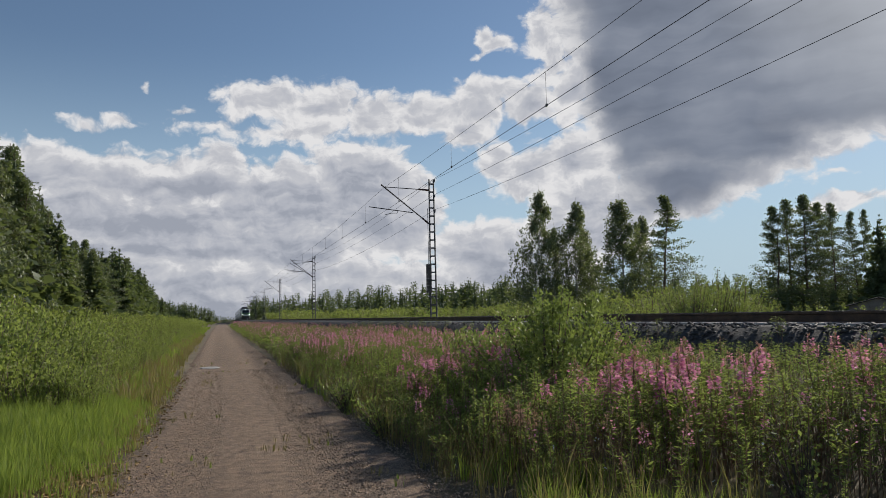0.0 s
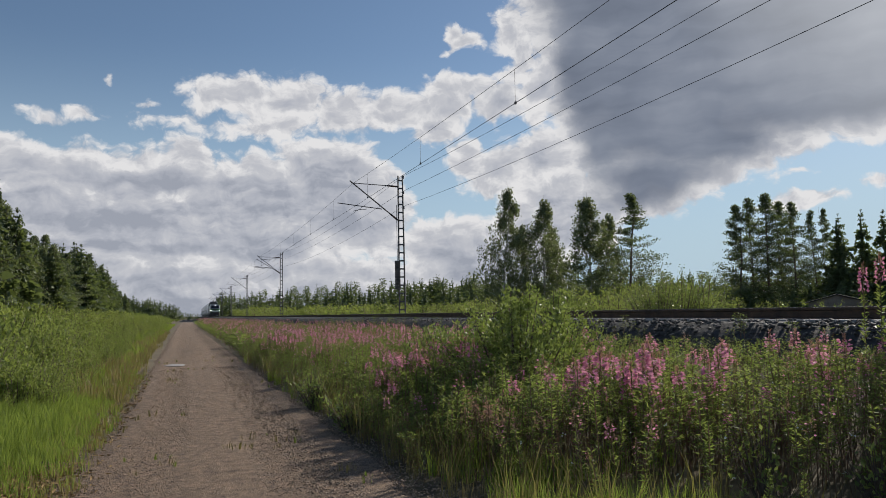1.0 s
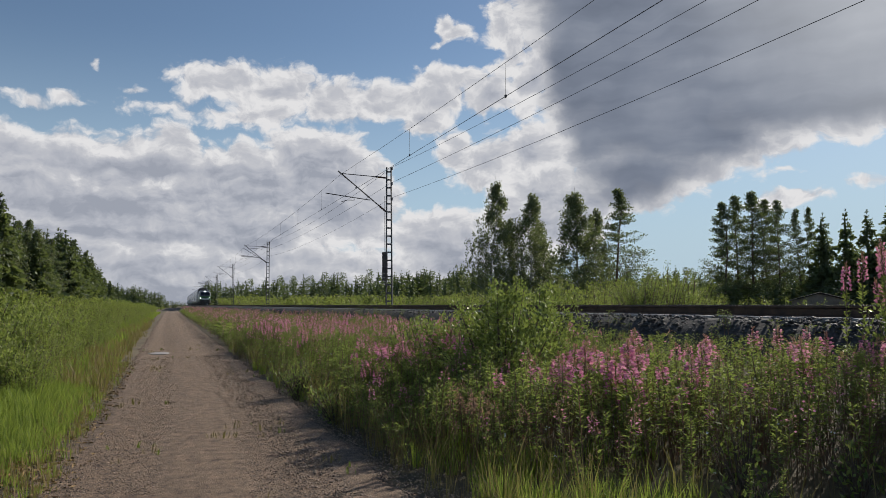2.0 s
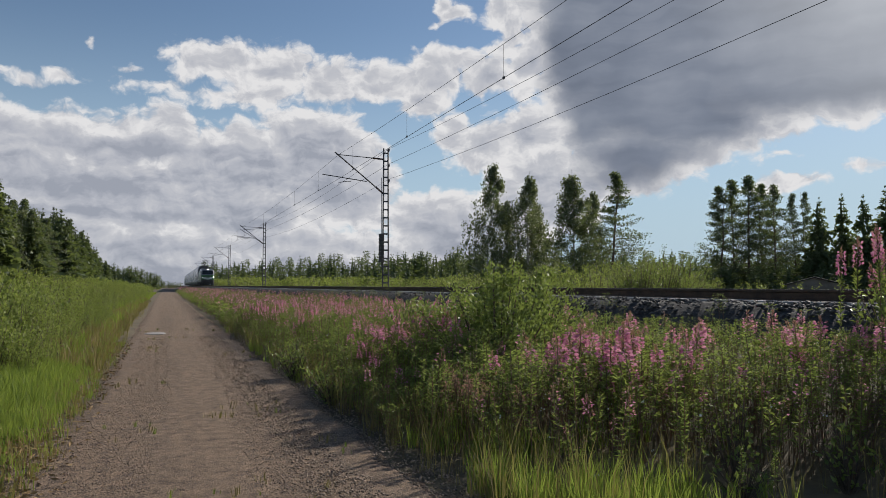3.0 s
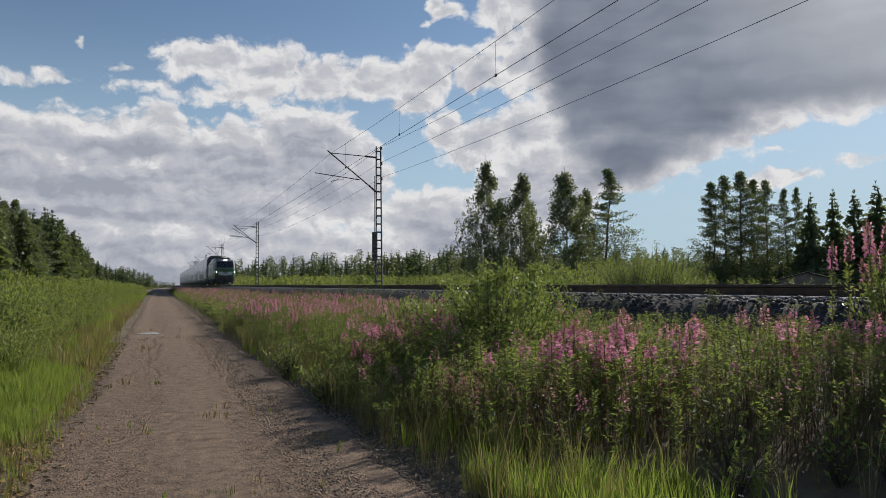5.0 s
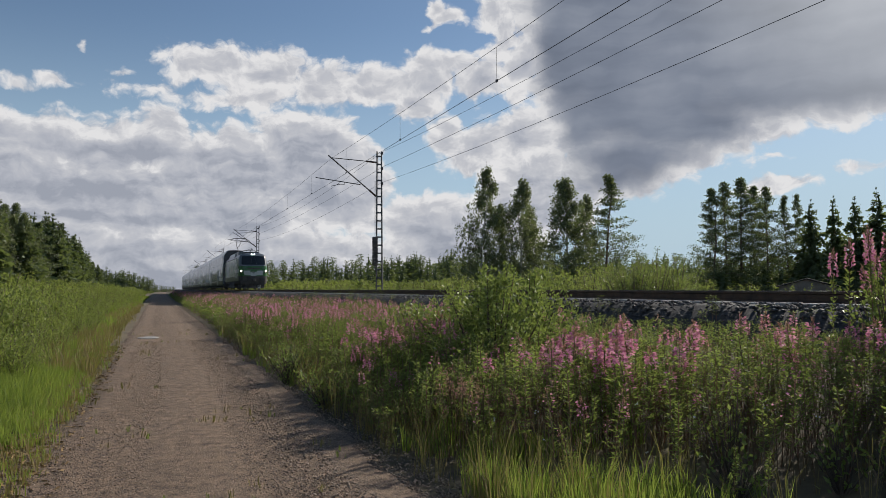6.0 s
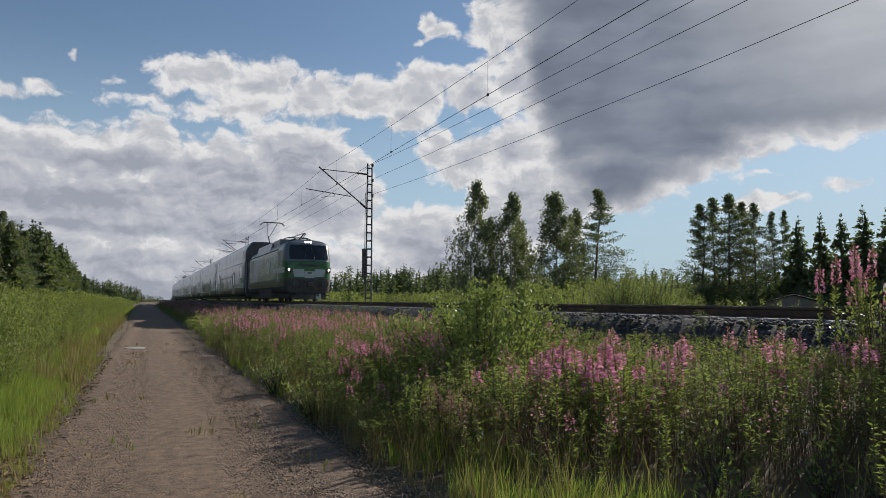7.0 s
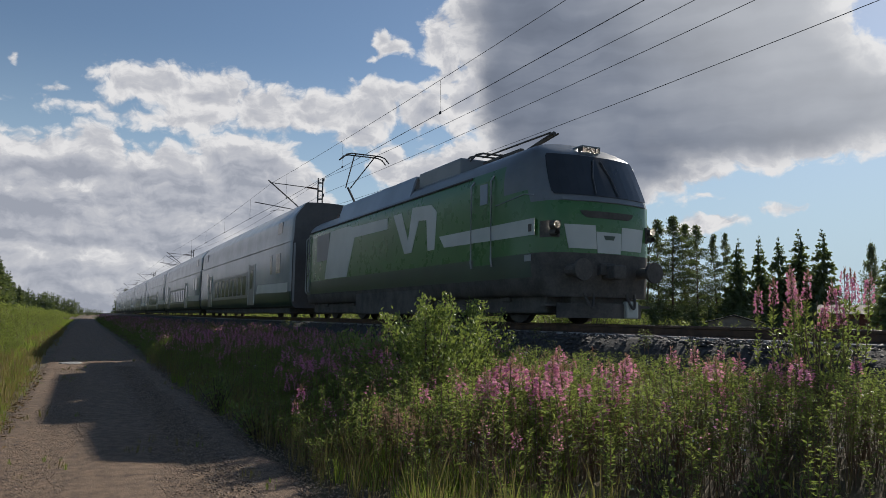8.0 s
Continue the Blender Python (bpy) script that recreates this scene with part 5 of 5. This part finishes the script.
def build_trees():
    # solitary trees beyond the railway
    groves = [
        ("birch", 25.0, 90, 17.4, 0.86), ("birch", 26.1, 95, 13.2, 0.8), ("birch", 27.9, 92, 16.0, 1.05), ("birch", 28.9, 96, 13.0, 0.9),
        ("birch", 31.8, 90, 15.6, 1.25), ("birch", 32.9, 94, 14.0, 0.9), ("pine", 34.8, 90, 15.4, 1.05),
        ("pine", 42.3, 93, 13.6, 0.95), ("pine", 43.2, 95, 14.6, 0.9), ("pine", 44.3, 94, 14.8, 1.0), ("pine", 45.2, 97, 14.2, 0.9), ("pine", 46.0, 94, 13.6, 0.8),
        ("pine", 47.2, 96, 12.6, 0.7), ("pine", 48.0, 98, 13.0, 0.55),
        ("spruce", 48.9, 95, 11.6, 0.92), ("spruce", 50.3, 97, 12.2, 0.68), ("spruce", 51.6, 95, 11.8, 0.80), ("spruce", 52.9, 95, 12.5, 0.88), ("spruce", 54.4, 94, 12.4, 0.84),
        ("birch", 57.2, 80, 9.8, 0.6), ("spruce", 58.6, 60, 7.4, 1.0), ("spruce", 60.5, 75, 11.0, 1.0),
    ]
    words = {"birch": ("birch_tree", "tall birch with hanging leafy twigs behind the railway", "birchbark", "birchleaf"),
             "pine": ("pine_tree", "tall dark pine with a ragged open crown", "bark", "pineneedle"),
             "spruce": ("spruce_tree", "pointed dark green spruce with drooping tiers", "bark", "needle")}
    made = {"birch": [birch(16, 4.9, 0.05, 100, 12) for _ in range(3)], "pine": [pine(14, 4.6, 0.10, 105, 75) for _ in range(3)], "spruce": [spruce(12, 3.3, 0.0) for _ in range(3)]}
    full = {"birch": 16.0, "pine": 14.0, "spruce": 12.0}
    stock = {}

    def plant(kind, k, x, y, z, high, broad, label="", group=""):
        name, text, bark, leaf = words[kind]
        key = (kind, k)
        h = high / full[kind]
        if key not in stock:
            trunk, crown = made[kind][k]
            stock[key] = (mesh_of("trunk", trunk.v, trunk.f, [M[bark]], trunk.m * 0), mesh_of("crown", crown.v, crown.f, [M[leaf]], crown.m * 0))
        t = tagged(new(name), label or text, "tree", group)
        t.matrix_basis = pose(x, y, z, 0, 0, random.uniform(0, 360)) @ Matrix.Diagonal((h * broad, h * broad, h, 1))
        share("trunk", stock[key][0], t)
        share("crown", stock[key][1], t)

    for i, (kind, az, far, high, broad) in enumerate(groves):
        x, y = at(az, far)
        plant(kind, i % 3, x, y, ground_z(x), high, broad, group="trees beyond the railway")
    # the wood on the near side of the path
    tops = ((-20, -17, -14.5, -13.2, -12.2, -11.3, -10.4, -9.4, -8, -6.3, -5.4, -4.6, -3.8, -3.0), (13.5, 12.5, 11.6, 11.6, 9.4, 8.2, 6.9, 5.8, 5.2, 5.1, 4.1, 2.9, 1.8, 1.0))
    for i, az in enumerate(np.linspace(-17.5, -3.4, 64)):
        az = az + random.uniform(-0.12, 0.12)
        far = random.uniform(10.5, 15.5) / math.sin(radians(-az)) * (1.0 if i % 3 else 1.12)
        high = 1.4 + far * math.tan(radians(float(np.interp(az, *tops)))) * random.uniform(0.90, 1.07)
        x, y = at(az, far)
        kind = "birch" if i % 5 in (0, 2) and az < -7.5 else "spruce" if i % 3 else "pine"
        plant(kind, i % 3, x, y, ground_z(x), high, random.uniform(0.8, 1.05) * (1.25 if high < 9 else 1.0), "leafy tree at the edge of the mixed wood" if kind == "birch" else "dark conifer at the edge of the mixed wood", "wood beside the path")
    # far woods
    low = [joined(*spruce(10, 1.6, 0.0, 18, 3, 1.6, False)), joined(*spruce(10, 2.1, 0.0, 17, 3, 1.8, False)), joined(*pine(10, 1.5, 0.0, 44, 12, 1.7)), joined(*spruce(10, 1.8, 0.0, 17, 3, 1.7, False)), joined(*spruce(10, 1.4, 0.0, 18, 3, 1.6, False))]
    pos, size = [], []
    for az in np.linspace(2.5, 62, 330):
        el = float(np.interp(az, (0.9, 2.5, 9, 20, 24, 40, 62), (0.75, 1.75, 2.15, 3.0, 3.0, 2.5, 1.9)))
        far = float(np.interp(az, (0.9, 5, 20, 30, 62), (420, 300, 200, 150, 125))) * rng.uniform(0.92, 1.3)
        x, y = at(az + rng.uniform(-0.1, 0.1), far)
        pos.append((x, y, 0.1))
        size.append((1.5 + far * math.tan(radians(el)) * rng.uniform(0.62, 1.06)) / 10)
    for az in np.linspace(-3.9, 1.5, 46):
        far = rng.uniform(420, 520)
        x, y = at(az, far)
        pos.append((x, y, 0.1))
        size.append((1.5 + far * math.tan(radians(float(np.interp(az, (-3.9, -2, -0.2, 0.2, 1.5), (1.8, 1.6, 1.0, 0.4, 0.25))) * rng.uniform(0.7, 1.0)))) / 10)
    for az in np.linspace(-16, -3.6, 40):
        far = rng.uniform(17, 26) / math.sin(radians(-az))
        x, y = at(az, far)
        pos.append((x, y, 0.2))
        size.append((1.4 + far * math.tan(radians(float(np.interp(az, *tops)))) * rng.uniform(0.5, 0.85)) / 10)
    size = np.array(size)
    grow("far_woods", scatter(low, pos, np.maximum(size, 0.35) * 1.6, 0.02, size), ("needle",), "dark distant spruce and pine woods", "woods")
    # undergrowth below the solitary trees
    pos, size = [], []
    for az in np.concatenate([rng.uniform(24, 36, 40), rng.uniform(41, 58, 70)]):
        far = rng.uniform(84, 104)
        x, y = at(az, far)
        pos.append((x, y, 0.1))
        size.append(rng.uniform(1.8, 3.9) / 10)
    size = np.array(size)
    grow("tree_undergrowth", scatter(low, pos, size * 3.0, 0.03, size), ("needle",), "dark young spruces and brush under the trees", "shrubs")
    # bright willow shrubs beyond the railway
    leafy = [shrub(1.0, 9, 440, 0.046, 0.5), shrub(1.0, 8, 420, 0.05, 0.5)]
    p = field_points(150, 15.5, 34, 8, 75, 4, 1.1)
    d = np.hypot(p[:, 0], p[:, 1])
    az = np.degrees(np.arctan2(p[:, 0], p[:, 1]))
    top = 1.6 + d * np.tan(np.radians(np.interp(az, (10, 20, 28, 34, 37.5, 40, 43, 60), (0.5, 1.1, 1.3, 2.2, 2.9, 1.9, 0.4, 0.1)))) - p[:, 2]
    h = np.maximum(top * rng.uniform(0.62, 1.02, len(p)), 0.8)
    q = field_points(420, 14.5, 70, 60, 260, 4, 1.2)
    dq = np.hypot(q[:, 0], q[:, 1])
    hq = (1.5 + dq * np.tan(np.radians(0.95))) * rng.uniform(0.5, 1.0, len(q))
    grow("willow_shrubs", joined(scatter(leafy, p, h * 1.05, 0.05, h), scatter([shrub(1.0, 5, 130, 0.11, 0.6)], q, np.minimum(hq, 4.0) * 1.3, 0.05, np.minimum(hq, 4.0))), ("shrubleaf", "bark"), "bright green willow shrubs beyond the railway", "shrubs")

    # shrubs that stand on this side
    def stand_alone(x, y, high, wide, leaves, label):
        s = shrub(1.0, 34, leaves, 0.058 / high, wide / high, 0.13, 0.3)
        v = s.v * high
        t = tagged(new("shrub"), label, "shrub", "shrubs by the line")
        t.matrix_basis = pose(x, y, ground_z(x) - 0.02)
        k = s.m == 0
        share("foliage", mesh_of("foliage", v, s.f[k], [M["willowleaf"]], s.m[k]), t)
        share("wood", mesh_of("wood", v, s.f[~k], [M["bark"]], s.m[~k] * 0), t)

    stand_alone(4.35, 9.1, 1.98, 1.25, 13000, "bushy light green willow among the fireweed")
    for az, far, top, wide in ((36.4, 24.5, 2.75, 1.1), (37.9, 25.5, 3.0, 1.3), (39.6, 26.5, 2.8, 1.2), (29.6, 27.0, 2.35, 1.0)):
        sx, sy = at(az, far)
        stand_alone(sx, sy, top - ground_z(sx), wide * 1.25, 6500, "rounded bright green willow bush beyond the railway")
    stand_alone(5.35, 10.0, 1.75, 1.1, 8000, "bushy light green willow among the fireweed")
    stand_alone(4.0, 10.6, 1.5, 0.8, 3000, "low leafy willow at the weeds' edge")
    stand_alone(6.85, 5.05, 1.2, 0.5, 700, "small leafy willow beside the ballast")
    stand_alone(2.15, 12.5, 0.75, 0.5, 500, "low leafy willow at the path edge")
    stand_alone(2.2, 9.8, 0.65, 0.5, 420, "low leafy willow at the path edge")
    for x, y, high in ((4.25, 4.55, 0.72), (4.75, 3.95, 0.6), (4.95, 3.7, 0.5), (4.0, 4.2, 0.45)):
        stand_alone(x, y, high, 0.26, 110, "sparse birch sapling with pale leaves")
    stand_alone(4.0, 12.0, 1.4, 0.8, 1600, "bushy light green willow among the fireweed")


build_trees()


# ---- sheds beyond the railway ----
def build_shed(x, y, turn, long, deep, eave, ridge, wall, roof, label):
    shed = tagged(new("shed"), label, "shed")
    shed.matrix_basis = pose(x, y, ground_z(x), 0, 0, turn)
    for s in (-1, 1):
        part("side_wall", block(bmesh.new(), -long / 2, long / 2, s * deep / 2 - 0.06, s * deep / 2 + 0.06, -0.2, eave), wall, shed)
        bm = bmesh.new()
        a = [bm.verts.new(p) for p in ((s * long / 2, -deep / 2, -0.2), (s * long / 2, deep / 2, -0.2), (s * long / 2, deep / 2, eave), (s * long / 2, 0, ridge - 0.06), (s * long / 2, -deep / 2, eave))]
        f = bm.faces.new(a)
        r = bmesh.ops.extrude_face_region(bm, geom=[f])
        bmesh.ops.translate(bm, vec=(-s * 0.1, 0, 0), verts=[e for e in r["geom"] if isinstance(e, bmesh.types.BMVert)])
        bmesh.ops.recalc_face_normals(bm, faces=bm.faces)
        part("gable_wall", bm, wall, shed)
        bm = bmesh.new()
        n = int(long / 0.22)
        drop = (ridge - eave) / (deep / 2)
        rows = []
        for k in range(n + 1):
            px = -long / 2 - 0.3 + (long + 0.6) * k / n
            h = 0.03 if k % 2 else 0.0
            rows.append((bm.verts.new((px, 0, ridge + h)), bm.verts.new((px, s * (deep / 2 + 0.4), eave - 0.4 * drop + h + 0.08))))
        for u, w in zip(rows, rows[1:]):
            bm.faces.new((u[0], u[1], w[1], w[0]))
        r = bmesh.ops.extrude_face_region(bm, geom=bm.faces[:])
        bmesh.ops.translate(bm, vec=(0, 0, 0.05), verts=[e for e in r["geom"] if isinstance(e, bmesh.types.BMVert)])
        bmesh.ops.recalc_face_normals(bm, faces=bm.faces)
        part("roof_side", bm, roof, shed)
    for k in range(3):
        px = -long / 2 + long * (k + 0.8) / 3.6
        part("door", block(bmesh.new(), px - 0.5, px + 0.5, -deep / 2 - 0.1, -deep / 2 - 0.06, -0.1, min(1.95, eave - 0.15)), M["bark"], shed)


sx, sy = at(58.4, 66)
build_shed(sx, sy, -58, 9.5, 5.0, 2.3, 3.0, M["redwood"], M["sheetroof"], "low red-brown shed with a pale ribbed roof")
sx, sy = at(48.5, 76)
build_shed(sx, sy, 42, 5.0, 4.5, 1.5, 2.2, M["palewood"], M["felt"], "small pale board shed with a dark felt roof")


# ---- movement ----
def motions():
    """The train runs towards the viewer at 33.7 m/s."""
    def run(thing, behind):
        rows = []
        for k in range(9):
            y = 11.5 + (8 - k) * 33.7 + behind
            rows.append((k, pose(TRACK_X + bend(y), y, RAIL_Z, 0, 0, -math.degrees(3.0 * max(y, 0) / 280.0 ** 2))))
        walk(thing, rows)

    run(locomotive, 0.0)
    for k, coach in enumerate(coaches):
        run(coach, 20.0 + 27.1 * k)


motions()
